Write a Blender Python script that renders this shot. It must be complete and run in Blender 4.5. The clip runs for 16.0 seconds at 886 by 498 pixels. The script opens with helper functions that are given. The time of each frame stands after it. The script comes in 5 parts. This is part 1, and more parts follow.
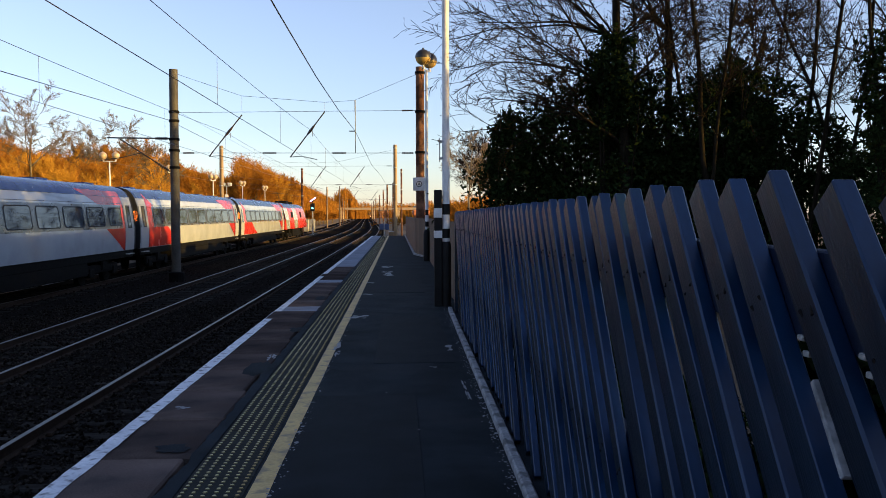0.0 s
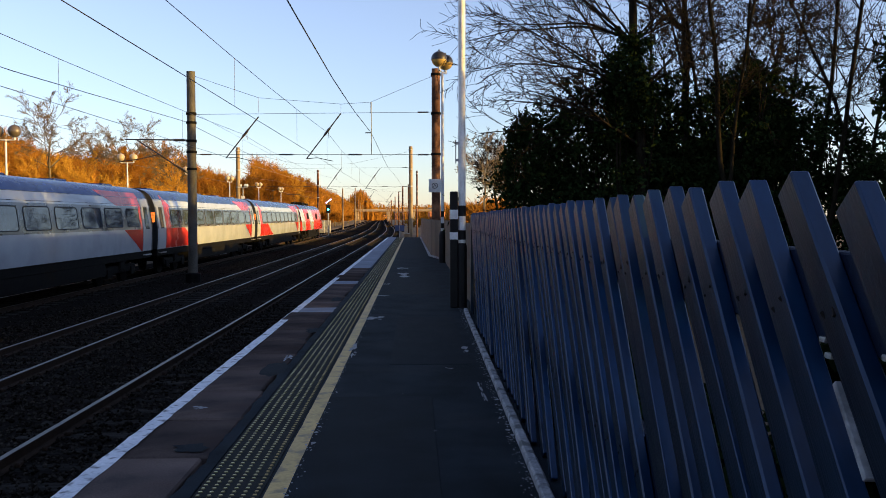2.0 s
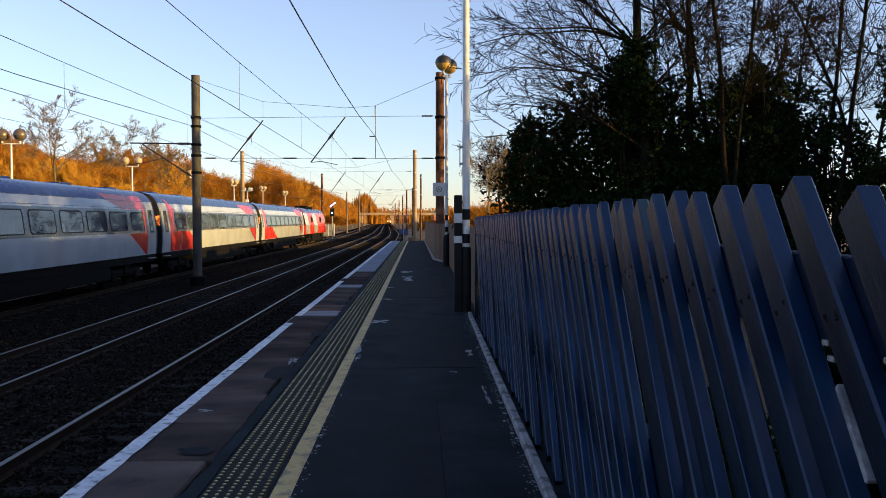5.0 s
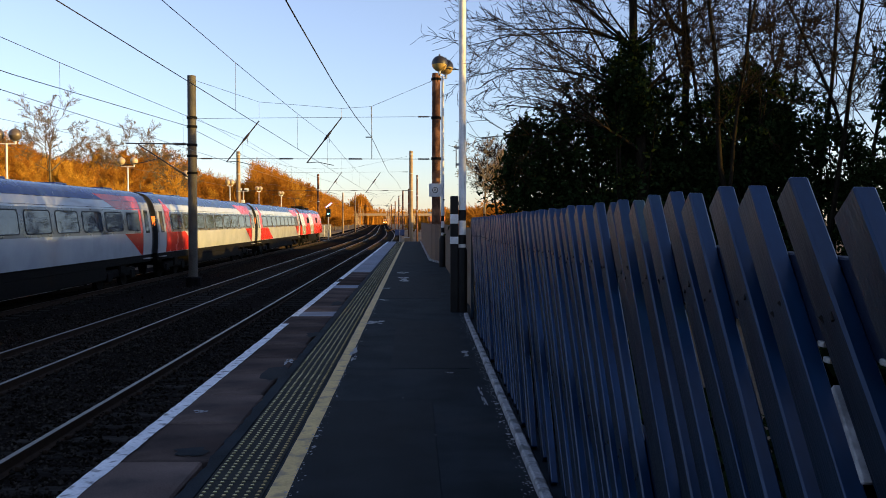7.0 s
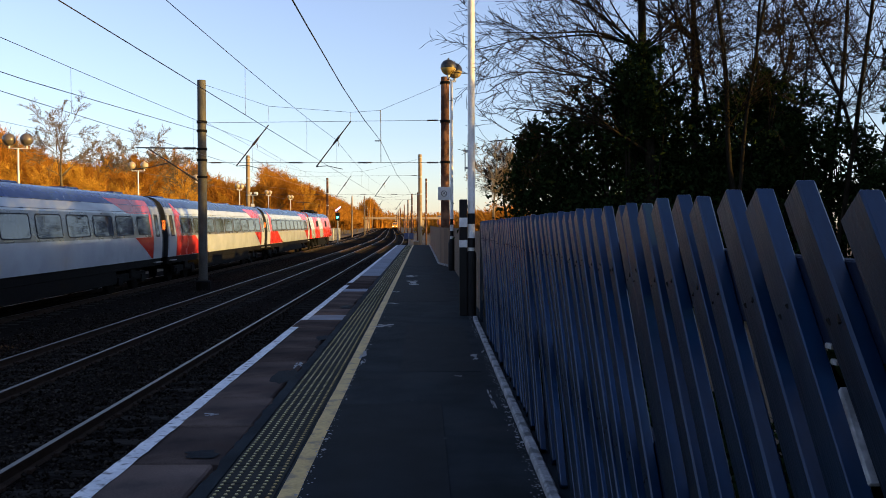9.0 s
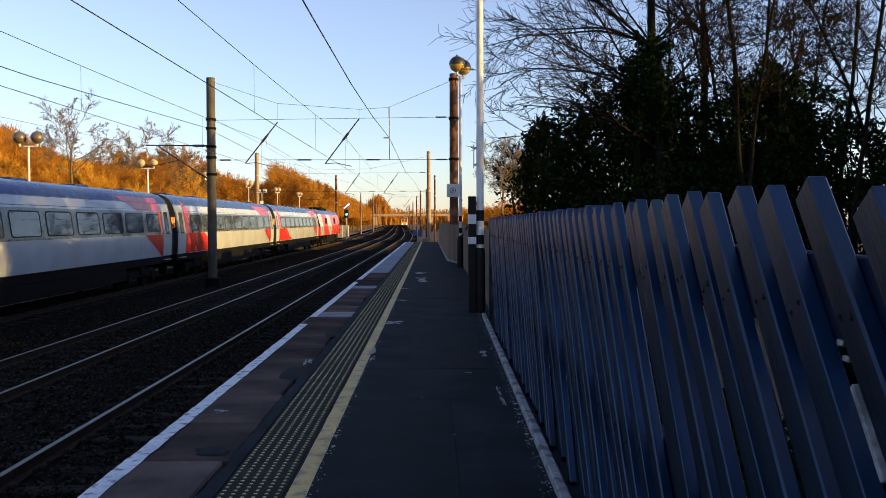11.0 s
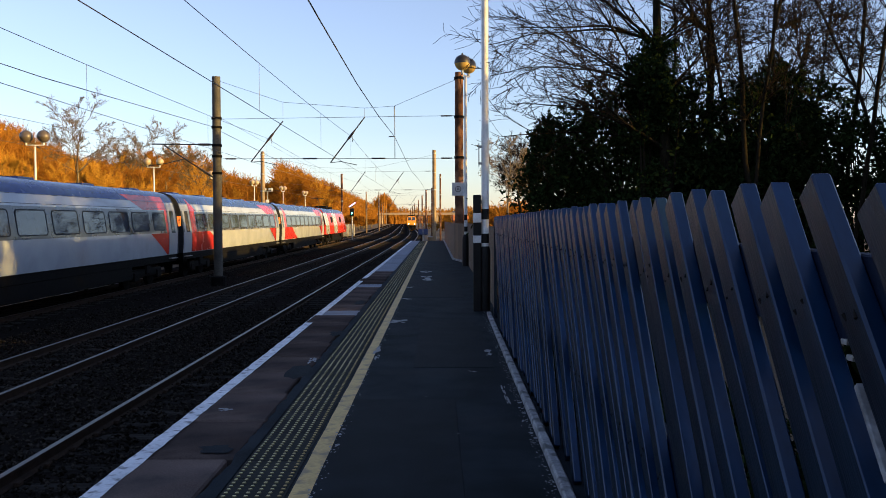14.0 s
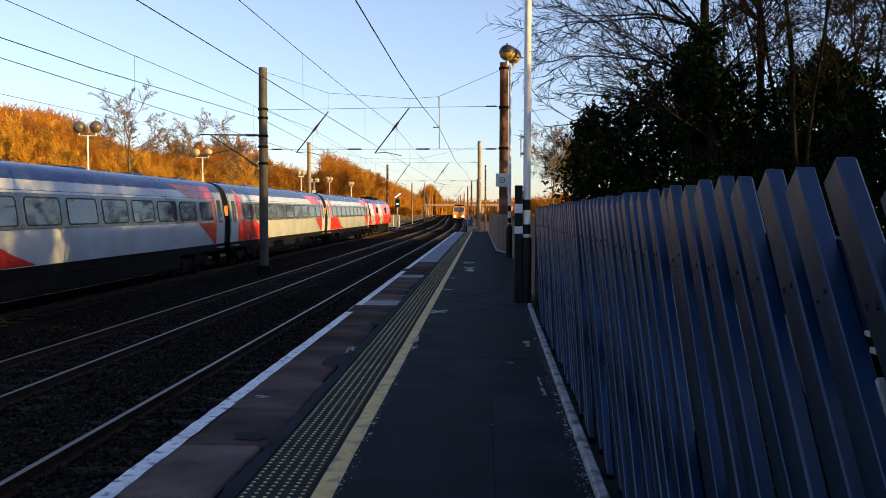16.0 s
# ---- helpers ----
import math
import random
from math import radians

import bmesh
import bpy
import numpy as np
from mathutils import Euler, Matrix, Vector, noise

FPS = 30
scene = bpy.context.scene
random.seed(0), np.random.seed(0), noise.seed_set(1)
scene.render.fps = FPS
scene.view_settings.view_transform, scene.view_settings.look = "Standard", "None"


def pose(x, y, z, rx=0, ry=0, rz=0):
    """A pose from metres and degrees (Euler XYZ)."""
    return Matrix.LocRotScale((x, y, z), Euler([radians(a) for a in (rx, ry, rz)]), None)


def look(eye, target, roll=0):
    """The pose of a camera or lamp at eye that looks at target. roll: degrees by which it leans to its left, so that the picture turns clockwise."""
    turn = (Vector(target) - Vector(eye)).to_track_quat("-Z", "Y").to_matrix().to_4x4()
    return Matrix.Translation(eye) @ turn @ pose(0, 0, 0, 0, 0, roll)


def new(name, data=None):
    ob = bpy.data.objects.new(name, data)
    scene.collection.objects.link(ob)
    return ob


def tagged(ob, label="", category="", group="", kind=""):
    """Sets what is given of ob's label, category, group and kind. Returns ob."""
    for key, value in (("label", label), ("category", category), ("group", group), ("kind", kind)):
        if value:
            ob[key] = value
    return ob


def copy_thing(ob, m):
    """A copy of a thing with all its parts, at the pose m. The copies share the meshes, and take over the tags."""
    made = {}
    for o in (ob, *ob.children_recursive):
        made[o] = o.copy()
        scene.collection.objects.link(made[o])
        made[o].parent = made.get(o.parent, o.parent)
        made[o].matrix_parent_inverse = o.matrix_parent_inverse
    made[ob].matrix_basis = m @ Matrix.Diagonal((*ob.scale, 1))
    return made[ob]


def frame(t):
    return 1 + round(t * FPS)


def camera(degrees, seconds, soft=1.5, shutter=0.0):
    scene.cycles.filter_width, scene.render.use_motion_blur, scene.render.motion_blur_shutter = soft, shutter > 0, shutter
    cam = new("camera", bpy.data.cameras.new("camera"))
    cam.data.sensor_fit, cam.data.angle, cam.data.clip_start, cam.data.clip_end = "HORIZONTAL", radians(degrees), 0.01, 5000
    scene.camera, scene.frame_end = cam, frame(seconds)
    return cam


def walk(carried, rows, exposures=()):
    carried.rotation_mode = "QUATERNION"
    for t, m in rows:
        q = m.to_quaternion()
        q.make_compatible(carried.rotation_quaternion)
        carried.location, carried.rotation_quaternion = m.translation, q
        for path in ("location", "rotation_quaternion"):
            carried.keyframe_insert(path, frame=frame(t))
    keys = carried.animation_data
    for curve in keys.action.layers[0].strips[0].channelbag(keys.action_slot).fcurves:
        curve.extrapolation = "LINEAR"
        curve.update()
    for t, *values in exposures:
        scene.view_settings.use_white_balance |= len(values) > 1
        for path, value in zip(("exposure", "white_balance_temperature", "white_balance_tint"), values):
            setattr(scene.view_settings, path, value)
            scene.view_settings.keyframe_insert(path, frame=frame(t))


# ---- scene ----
cam = camera(54.1, 16.0, soft=0.9)
PATH = [
    (0, (0.405, -0.633, 1.638), (0.506, 1.363, 1.559), -0.2),
    (0.5, (0.408, -0.63, 1.638), (0.499, 1.366, 1.559), -0.3),
    (1, (0.402, -0.632, 1.637), (0.486, 1.365, 1.556), -0.3),
    (1.5, (0.398, -0.63, 1.636), (0.473, 1.367, 1.558), -0.3),
    (2, (0.393, -0.641, 1.636), (0.459, 1.357, 1.561), -0.1),
    (2.5, (0.393, -0.641, 1.636), (0.455, 1.357, 1.561), -0.1),
    (3, (0.394, -0.643, 1.636), (0.452, 1.355, 1.562), -0.1),
    (3.5, (0.394, -0.645, 1.637), (0.45, 1.353, 1.561), -0.1),
    (4, (0.392, -0.652, 1.638), (0.448, 1.346, 1.564), -0.1),
    (6.5, (0.387, -0.662, 1.636), (0.45, 1.336, 1.576), 0.0),
    (7, (0.388, -0.657, 1.637), (0.454, 1.341, 1.572), -0.0),
    (7.5, (0.389, -0.66, 1.637), (0.453, 1.338, 1.572), -0.0),
    (8, (0.389, -0.667, 1.638), (0.449, 1.332, 1.577), -0.1),
    (8.5, (0.389, -0.669, 1.637), (0.441, 1.33, 1.577), -0.1),
    (9, (0.388, -0.674, 1.637), (0.433, 1.325, 1.58), -0.1),
    (11.5, (0.385, -0.675, 1.637), (0.408, 1.324, 1.572), -0.2),
    (12, (0.385, -0.675, 1.637), (0.407, 1.324, 1.575), -0.2),
    (12.5, (0.388, -0.669, 1.637), (0.406, 1.33, 1.579), -0.2),
    (13, (0.389, -0.667, 1.636), (0.402, 1.332, 1.58), -0.1),
    (13.5, (0.392, -0.667, 1.636), (0.405, 1.332, 1.577), -0.2),
    (14, (0.396, -0.663, 1.635), (0.408, 1.336, 1.568), -0.2),
    (14.5, (0.398, -0.669, 1.636), (0.406, 1.33, 1.567), -0.3),
    (15, (0.421, -0.656, 1.632), (0.405, 1.342, 1.559), -0.4),
    (15.5, (0.452, -0.638, 1.626), (0.393, 1.36, 1.551), -0.1),
    (16, (0.478, -0.617, 1.62), (0.385, 1.379, 1.533), 0.1),
]
walk(cam, [(t, look(e, g, r)) for t, e, g, r in PATH], exposures=[(0, 1.11, 5890, 18), (16, 1.11, 5890, 18)])

# ---- light ----
SUN_UP = radians(8)
SUN_ROT = radians(112)
world = bpy.data.worlds.new("sky")
scene.world = world
world.use_nodes = True
wn = world.node_tree.nodes
sky = wn.new("ShaderNodeTexSky")
sky.sky_type = "NISHITA"
sky.sun_disc = False
sky.sun_elevation, sky.sun_rotation = SUN_UP, SUN_ROT
sky.air_density, sky.dust_density, sky.ozone_density = 1.0, 0.3, 2.4
wn["Background"].inputs["Strength"].default_value = 0.132
haze = wn.new("ShaderNodeHueSaturation")
haze.inputs["Hue"].default_value, haze.inputs["Saturation"].default_value = 0.504, 0.74
tint = wn.new("ShaderNodeMix")
tint.data_type, tint.blend_type = "RGBA", "MULTIPLY"
tint.inputs[0].default_value, tint.inputs[7].default_value = 1.0, (1.015, 0.985, 1.01, 1)
world.node_tree.links.new(sky.outputs[0], haze.inputs["Color"])
world.node_tree.links.new(haze.outputs[0], tint.inputs[6])
world.node_tree.links.new(tint.outputs[2], wn["Background"].inputs["Color"])
sun = new("sun", bpy.data.lights.new("sun", "SUN"))
sun.data.energy, sun.data.angle, sun.data.color = 5.0, radians(0.6), (1.0, 0.63, 0.14)
SUN_DIR = Vector((math.sin(SUN_ROT) * math.cos(SUN_UP), math.cos(SUN_ROT) * math.cos(SUN_UP), math.sin(SUN_UP)))
sun.matrix_world = look((0, 0, 30), Vector((0, 0, 30)) - SUN_DIR)


# ---- materials ----
def mat(name, a, b, scale=4.0, rough=0.7, metal=0.0, bump=0.2, fine=60.0, spread=0.0, detail=6.0, coat=0.0, dirt=None, dirt_scale=0.7, dirt_amt=0.5, dirt_lo=0.5, spec=0.5, island=0.0, stretch=(1, 1, 1)):
    m = bpy.data.materials.new(name)
    m.use_nodes = True
    n, l = m.node_tree.nodes, m.node_tree.links
    p = n["Principled BSDF"]
    tc = n.new("ShaderNodeTexCoord")
    mp = n.new("ShaderNodeMapping")
    mp.inputs["Scale"].default_value = stretch
    l.new(tc.outputs["Object"], mp.inputs["Vector"])
    n1 = n.new("ShaderNodeTexNoise")
    n1.inputs["Scale"].default_value, n1.inputs["Detail"].default_value = scale, detail
    n2 = n.new("ShaderNodeTexNoise")
    n2.inputs["Scale"].default_value, n2.inputs["Detail"].default_value = fine, 4
    l.new(mp.outputs[0], n1.inputs["Vector"])
    l.new(mp.outputs[0], n2.inputs["Vector"])
    add = n.new("ShaderNodeMath")
    add.operation = "MULTIPLY_ADD"
    add.inputs[1].default_value, add.inputs[2].default_value = 0.45, 0.0
    l.new(n2.outputs[0], add.inputs[0])
    sm = n.new("ShaderNodeMath")
    sm.operation = "MULTIPLY_ADD"
    sm.inputs[1].default_value = 0.6
    l.new(n1.outputs[0], sm.inputs[0])
    l.new(add.outputs[0], sm.inputs[2])
    ramp = n.new("ShaderNodeValToRGB")
    ramp.color_ramp.elements[0].position, ramp.color_ramp.elements[1].position = 0.38, 0.66
    ramp.color_ramp.elements[0].color, ramp.color_ramp.elements[1].color = (*a, 1), (*b, 1)
    l.new(sm.outputs[0], ramp.inputs[0])
    col = ramp.outputs[0]
    if dirt:
        n3 = n.new("ShaderNodeTexNoise")
        n3.inputs["Scale"].default_value, n3.inputs["Detail"].default_value = dirt_scale, 8
        l.new(tc.outputs["Object"], n3.inputs["Vector"])
        r3 = n.new("ShaderNodeValToRGB")
        r3.color_ramp.elements[0].position, r3.color_ramp.elements[1].position = dirt_lo, dirt_lo + 0.12
        l.new(n3.outputs[0], r3.inputs[0])
        k = n.new("ShaderNodeMath")
        k.operation = "MULTIPLY"
        k.inputs[1].default_value = dirt_amt
        l.new(r3.outputs[0], k.inputs[0])
        mx = n.new("ShaderNodeMix")
        mx.data_type = "RGBA"
        l.new(k.outputs[0], mx.inputs[0])
        l.new(col, mx.inputs[6])
        mx.inputs[7].default_value = (*dirt, 1)
        col = mx.outputs[2]
    if spread or island:
        src = n.new("ShaderNodeNewGeometry").outputs["Random Per Island"] if island else n.new("ShaderNodeObjectInfo").outputs["Random"]
        hs = n.new("ShaderNodeHueSaturation")
        mr = n.new("ShaderNodeMapRange")
        s = spread or island
        mr.inputs[3].default_value, mr.inputs[4].default_value = 1 - s, 1 + s
        l.new(src, mr.inputs[0])
        l.new(mr.outputs[0], hs.inputs["Value"])
        l.new(col, hs.inputs["Color"])
        col = hs.outputs[0]
    l.new(col, p.inputs["Base Color"])
    rr = n.new("ShaderNodeMapRange")
    rr.inputs[3].default_value, rr.inputs[4].default_value = max(rough - 0.12, 0.02), min(rough + 0.12, 1)
    l.new(n1.outputs[0], rr.inputs[0])
    l.new(rr.outputs[0], p.inputs["Roughness"])
    p.inputs["Metallic"].default_value = metal
    p.inputs["Coat Weight"].default_value = coat
    p.inputs["Specular IOR Level"].default_value = spec
    if bump:
        bp = n.new("ShaderNodeBump")
        bp.inputs["Strength"].default_value, bp.inputs["Distance"].default_value = bump, 0.02
        l.new(sm.outputs[0], bp.inputs["Height"])
        l.new(bp.outputs[0], p.inputs["Normal"])
    return m


def glow(name, color, strength):
    m = bpy.data.materials.new(name)
    m.use_nodes = True
    p = m.node_tree.nodes["Principled BSDF"]
    p.inputs["Base Color"].default_value = (*color, 1)
    p.inputs["Emission Color"].default_value = (*color, 1)
    p.inputs["Emission Strength"].default_value = strength
    return m


TARMAC = mat("tarmac", (0.0065, 0.0095, 0.0125), (0.028, 0.037, 0.045), 1.7, 0.8, bump=0.5, fine=150, dirt=(0.034, 0.041, 0.047), dirt_scale=0.9, dirt_amt=0.45, dirt_lo=0.53, spec=0.03)
PATCH = mat("tarmac_patch", (0.008, 0.011, 0.014), (0.022, 0.028, 0.034), 2.0, 0.75, bump=0.4, fine=160, spec=0.03)
FROST = mat("pale_residue", (0.1, 0.11, 0.12), (0.26, 0.27, 0.29), 9, 0.6, bump=0.3, fine=90)
COPING = mat("coping_concrete", (0.06, 0.045, 0.04), (0.145, 0.112, 0.097), 2.2, 0.8, bump=0.4, fine=90, spread=0.4, dirt=(0.024, 0.024, 0.026), dirt_scale=1.1, dirt_amt=0.7, spec=0.0)
COPING_NEW = mat("new_coping_concrete", (0.2, 0.22, 0.26), (0.3, 0.32, 0.36), 2.0, 0.75, bump=0.2, fine=90, spread=0.08, spec=0.0)
WHITE_LINE = mat("worn_white_paint", (0.46, 0.49, 0.54), (0.74, 0.76, 0.79), 3, 0.6, bump=0.25, fine=40, dirt=(0.05, 0.05, 0.055), dirt_scale=11.0, dirt_amt=0.9, dirt_lo=0.545)
YELLOW_LINE = mat("worn_yellow_paint", (0.42, 0.28, 0.085), (0.62, 0.44, 0.16), 3, 0.65, bump=0.25, fine=40, dirt=(0.17, 0.14, 0.09), dirt_scale=7.0, dirt_amt=0.75, dirt_lo=0.53)
TACTILE = mat("tactile_tile", (0.016, 0.0175, 0.017), (0.034, 0.036, 0.033), 5, 0.75, bump=0.3, fine=120, spread=0.15, spec=0.04)
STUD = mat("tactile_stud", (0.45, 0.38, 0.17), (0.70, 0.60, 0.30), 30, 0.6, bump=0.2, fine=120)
# flanks in a darker olive than the stud tops
STUD_SIDE = mat("olive_stud_flank", (0.09, 0.08, 0.035), (0.17, 0.15, 0.07), 30, 0.7, bump=0.2, fine=120, spec=0.1)
BRICKWALL = mat("platform_face", (0.07, 0.06, 0.055), (0.15, 0.12, 0.1), 3, 0.9, bump=0.5)
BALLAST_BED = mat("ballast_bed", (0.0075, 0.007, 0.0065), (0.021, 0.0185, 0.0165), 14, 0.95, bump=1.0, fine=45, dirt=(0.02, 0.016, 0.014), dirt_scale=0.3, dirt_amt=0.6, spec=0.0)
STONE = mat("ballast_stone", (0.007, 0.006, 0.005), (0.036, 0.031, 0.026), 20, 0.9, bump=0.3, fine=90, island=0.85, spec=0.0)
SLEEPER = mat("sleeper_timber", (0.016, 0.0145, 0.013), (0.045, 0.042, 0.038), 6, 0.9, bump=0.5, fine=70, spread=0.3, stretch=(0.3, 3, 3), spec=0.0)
RUST = mat("rail_rust", (0.017, 0.011, 0.008), (0.042, 0.027, 0.018), 8, 0.8, bump=0.4, spec=0.1)
RAILTOP = mat("rail_head_steel", (0.075, 0.07, 0.066), (0.18, 0.17, 0.16), 3, 0.48, metal=1.0, bump=0.05, stretch=(8, 0.3, 1))
GROUND = mat("earth_and_leaf_litter", (0.045, 0.03, 0.016), (0.13, 0.085, 0.04), 0.6, 0.95, bump=0.8, fine=7)
# Sky light on the board edges is put into this brighter blue.
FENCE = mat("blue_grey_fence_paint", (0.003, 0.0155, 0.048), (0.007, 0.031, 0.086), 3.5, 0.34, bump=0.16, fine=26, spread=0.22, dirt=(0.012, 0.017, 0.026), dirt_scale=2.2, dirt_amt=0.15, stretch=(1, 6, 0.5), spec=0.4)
# Weathered fronts, with their dimmer light put into a darker blue.
FENCE_FRONT = mat("shaded_weathered_front", (0.0012, 0.0068, 0.0165), (0.0034, 0.0130, 0.0285), 3.0, 0.36, bump=0.18, fine=26, spread=0.25, dirt=(0.011, 0.018, 0.026), dirt_scale=5, dirt_amt=0.7, stretch=(1, 6, 0.5), spec=0.2, dirt_lo=0.54)
NAIL = mat("rusted_nail_head", (0.006, 0.005, 0.005), (0.014, 0.011, 0.01), 9, 0.7, bump=0, spec=0.1)
# Darker than the boards: the shade of the gaps is in this colour.
FENCE_RAIL = mat("gap_shaded_rail_paint", (0.002, 0.006, 0.02), (0.005, 0.011, 0.032), 3.5, 0.55, bump=0.35, fine=30, spec=0.2)
BOARDS = mat("weathered_board_fence", (0.075, 0.046, 0.026), (0.16, 0.10, 0.055), 3, 0.8, bump=0.4, fine=40, spread=0.2, stretch=(1, 5, 0.4))
KERB = mat("worn_white_kerb", (0.14, 0.145, 0.155), (0.34, 0.345, 0.36), 4, 0.8, bump=0.5, fine=50, dirt=(0.05, 0.052, 0.056), dirt_scale=7, dirt_amt=0.85)
BLACK = mat("black_paint", (0.004, 0.004, 0.005), (0.01, 0.01, 0.011), 5, 0.5, bump=0.15, spec=0.15)
WHITE = mat("white_paint", (0.55, 0.55, 0.56), (0.72, 0.72, 0.72), 4, 0.5, bump=0.15, fine=30, dirt=(0.45, 0.43, 0.4), dirt_scale=3, dirt_amt=0.5)
GALV = mat("galvanised_steel", (0.22, 0.22, 0.21), (0.42, 0.42, 0.41), 5, 0.55, metal=0.4, bump=0.15, dirt=(0.16, 0.12, 0.09), dirt_scale=2.5, dirt_amt=0.6)
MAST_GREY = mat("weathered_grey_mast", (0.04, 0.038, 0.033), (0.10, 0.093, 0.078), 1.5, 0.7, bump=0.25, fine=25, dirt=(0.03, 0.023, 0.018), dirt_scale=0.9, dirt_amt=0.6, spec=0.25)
# The low sun's gold on the far masts is put into this tan.
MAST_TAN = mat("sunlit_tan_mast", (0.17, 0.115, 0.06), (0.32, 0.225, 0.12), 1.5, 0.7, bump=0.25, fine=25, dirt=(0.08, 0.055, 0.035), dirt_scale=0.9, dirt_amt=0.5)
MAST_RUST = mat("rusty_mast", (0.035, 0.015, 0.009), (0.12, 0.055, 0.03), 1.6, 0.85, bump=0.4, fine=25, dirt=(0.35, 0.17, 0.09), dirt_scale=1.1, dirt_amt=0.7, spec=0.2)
WIRE = mat("tarnished_wire", (0.03, 0.03, 0.032), (0.06, 0.058, 0.055), 5, 0.5, metal=0.6, bump=0)
INSUL = mat("dark_insulator", (0.025, 0.018, 0.014), (0.05, 0.035, 0.028), 8, 0.35, bump=0)
GLOBE = mat("smoked_lamp_globe", (0.40, 0.26, 0.07), (0.56, 0.38, 0.12), 3, 0.18, bump=0.02, coat=0.6)
# Sun on the farther globes and caps is put into this pale colour.
PALE_GLOBE = mat("sunlit_lamp_globe", (0.3, 0.23, 0.12), (0.42, 0.33, 0.19), 3, 0.3, bump=0.02, coat=0.4)
DIM_GLOBE = mat("brown_lamp_globe", (0.06, 0.047, 0.034), (0.11, 0.088, 0.062), 3, 0.3, bump=0.02, coat=0.4)
GLOBE_CAP = mat("dark_lamp_cap", (0.01, 0.009, 0.008), (0.022, 0.019, 0.016), 5, 0.4, bump=0.05)
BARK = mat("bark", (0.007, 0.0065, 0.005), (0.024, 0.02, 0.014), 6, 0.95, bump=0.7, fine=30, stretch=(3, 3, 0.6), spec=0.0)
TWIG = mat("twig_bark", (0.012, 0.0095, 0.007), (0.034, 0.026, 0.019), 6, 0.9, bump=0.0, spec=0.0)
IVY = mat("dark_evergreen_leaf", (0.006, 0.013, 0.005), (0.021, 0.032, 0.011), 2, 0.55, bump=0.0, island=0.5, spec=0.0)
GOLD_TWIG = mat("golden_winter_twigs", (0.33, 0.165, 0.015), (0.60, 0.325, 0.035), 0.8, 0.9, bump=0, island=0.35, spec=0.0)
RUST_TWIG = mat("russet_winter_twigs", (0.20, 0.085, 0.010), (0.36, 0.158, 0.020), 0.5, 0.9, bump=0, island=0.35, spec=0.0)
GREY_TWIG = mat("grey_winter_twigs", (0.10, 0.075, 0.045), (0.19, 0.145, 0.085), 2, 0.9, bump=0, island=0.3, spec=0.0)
BRICK = mat("red_brick", (0.22, 0.09, 0.055), (0.34, 0.15, 0.09), 4, 0.85, bump=0.3)
# Brick-red with the warm sunlight put into a brighter orange base.
ORANGE_TILE = mat("sunlit_brick_capping", (0.42, 0.13, 0.05), (0.60, 0.22, 0.09), 4, 0.8, bump=0.3)
SLATE = mat("roof_slate", (0.06, 0.06, 0.065), (0.12, 0.115, 0.11), 4, 0.7, bump=0.3)
CONCRETE = mat("bridge_concrete", (0.30, 0.22, 0.15), (0.42, 0.32, 0.22), 0.6, 0.85, bump=0.2)
# The bluish base adds some reflected sky to the dark glass.
GLASS = mat("sky_tinted_glass", (0.035, 0.052, 0.075), (0.05, 0.068, 0.095), 1, 0.05, bump=0)
glass_in = GLASS.node_tree.nodes["Principled BSDF"].inputs
GLASS.node_tree.links.remove(glass_in["Roughness"].links[0])
glass_in["Roughness"].default_value, glass_in["IOR"].default_value = 0.03, 1.75
UNDER = mat("sooty_underframe", (0.003, 0.003, 0.0032), (0.0095, 0.009, 0.009), 5, 0.75, bump=0.4, spec=0.05)
RUBBER = mat("black_rubber", (0.014, 0.015, 0.018), (0.03, 0.032, 0.036), 8, 0.7, bump=0.2, spec=0.2)
RED = mat("red_coach_paint", (0.46, 0.022, 0.014), (0.58, 0.04, 0.022), 1.5, 0.25, bump=0.02, coat=0.15)
CREAMW = mat("white_coach_paint", (0.35, 0.385, 0.425), (0.43, 0.465, 0.505), 1.2, 0.2, bump=0.012, coat=0.4, dirt=(0.32, 0.345, 0.37), dirt_scale=0.8, dirt_amt=0.5)
# The blue of the sky reflected in the roof is put into its base.
ROOF = mat("sky_blue_roof_paint", (0.01, 0.028, 0.13), (0.026, 0.06, 0.22), 1.5, 0.25, bump=0.03, coat=0.0, dirt=(0.04, 0.05, 0.11), dirt_scale=0.8, dirt_amt=0.2, spec=0.2)
BAND = mat("grey_window_band", (0.032, 0.04, 0.052), (0.055, 0.066, 0.083), 1.5, 0.28, bump=0.02, coat=0.4)
DOORW = mat("pale_grey_door_paint", (0.30, 0.32, 0.34), (0.38, 0.40, 0.42), 1.5, 0.35, bump=0.03)
YELLOW = mat("warning_yellow", (0.72, 0.27, 0.01), (0.85, 0.36, 0.02), 2, 0.35, bump=0.05, coat=0.3)
ORANGE = mat("orange_loco_paint", (0.70, 0.25, 0.03), (0.82, 0.33, 0.05), 2, 0.4, bump=0.05)
BLUE = mat("blue_paint", (0.03, 0.05, 0.12), (0.05, 0.07, 0.17), 2, 0.4, bump=0.05)
SIGNAL_GREEN = glow("signal_green", (0.1, 1.0, 0.65), 6)
LUNAR = glow("white_route_lights", (0.8, 0.55, 1.0), 1.3)
HEADLIGHT = glow("headlight", (1.0, 0.8, 0.5), 6)
MARKER = glow("amber_marker", (1.0, 0.2, 0.02), 1.1)


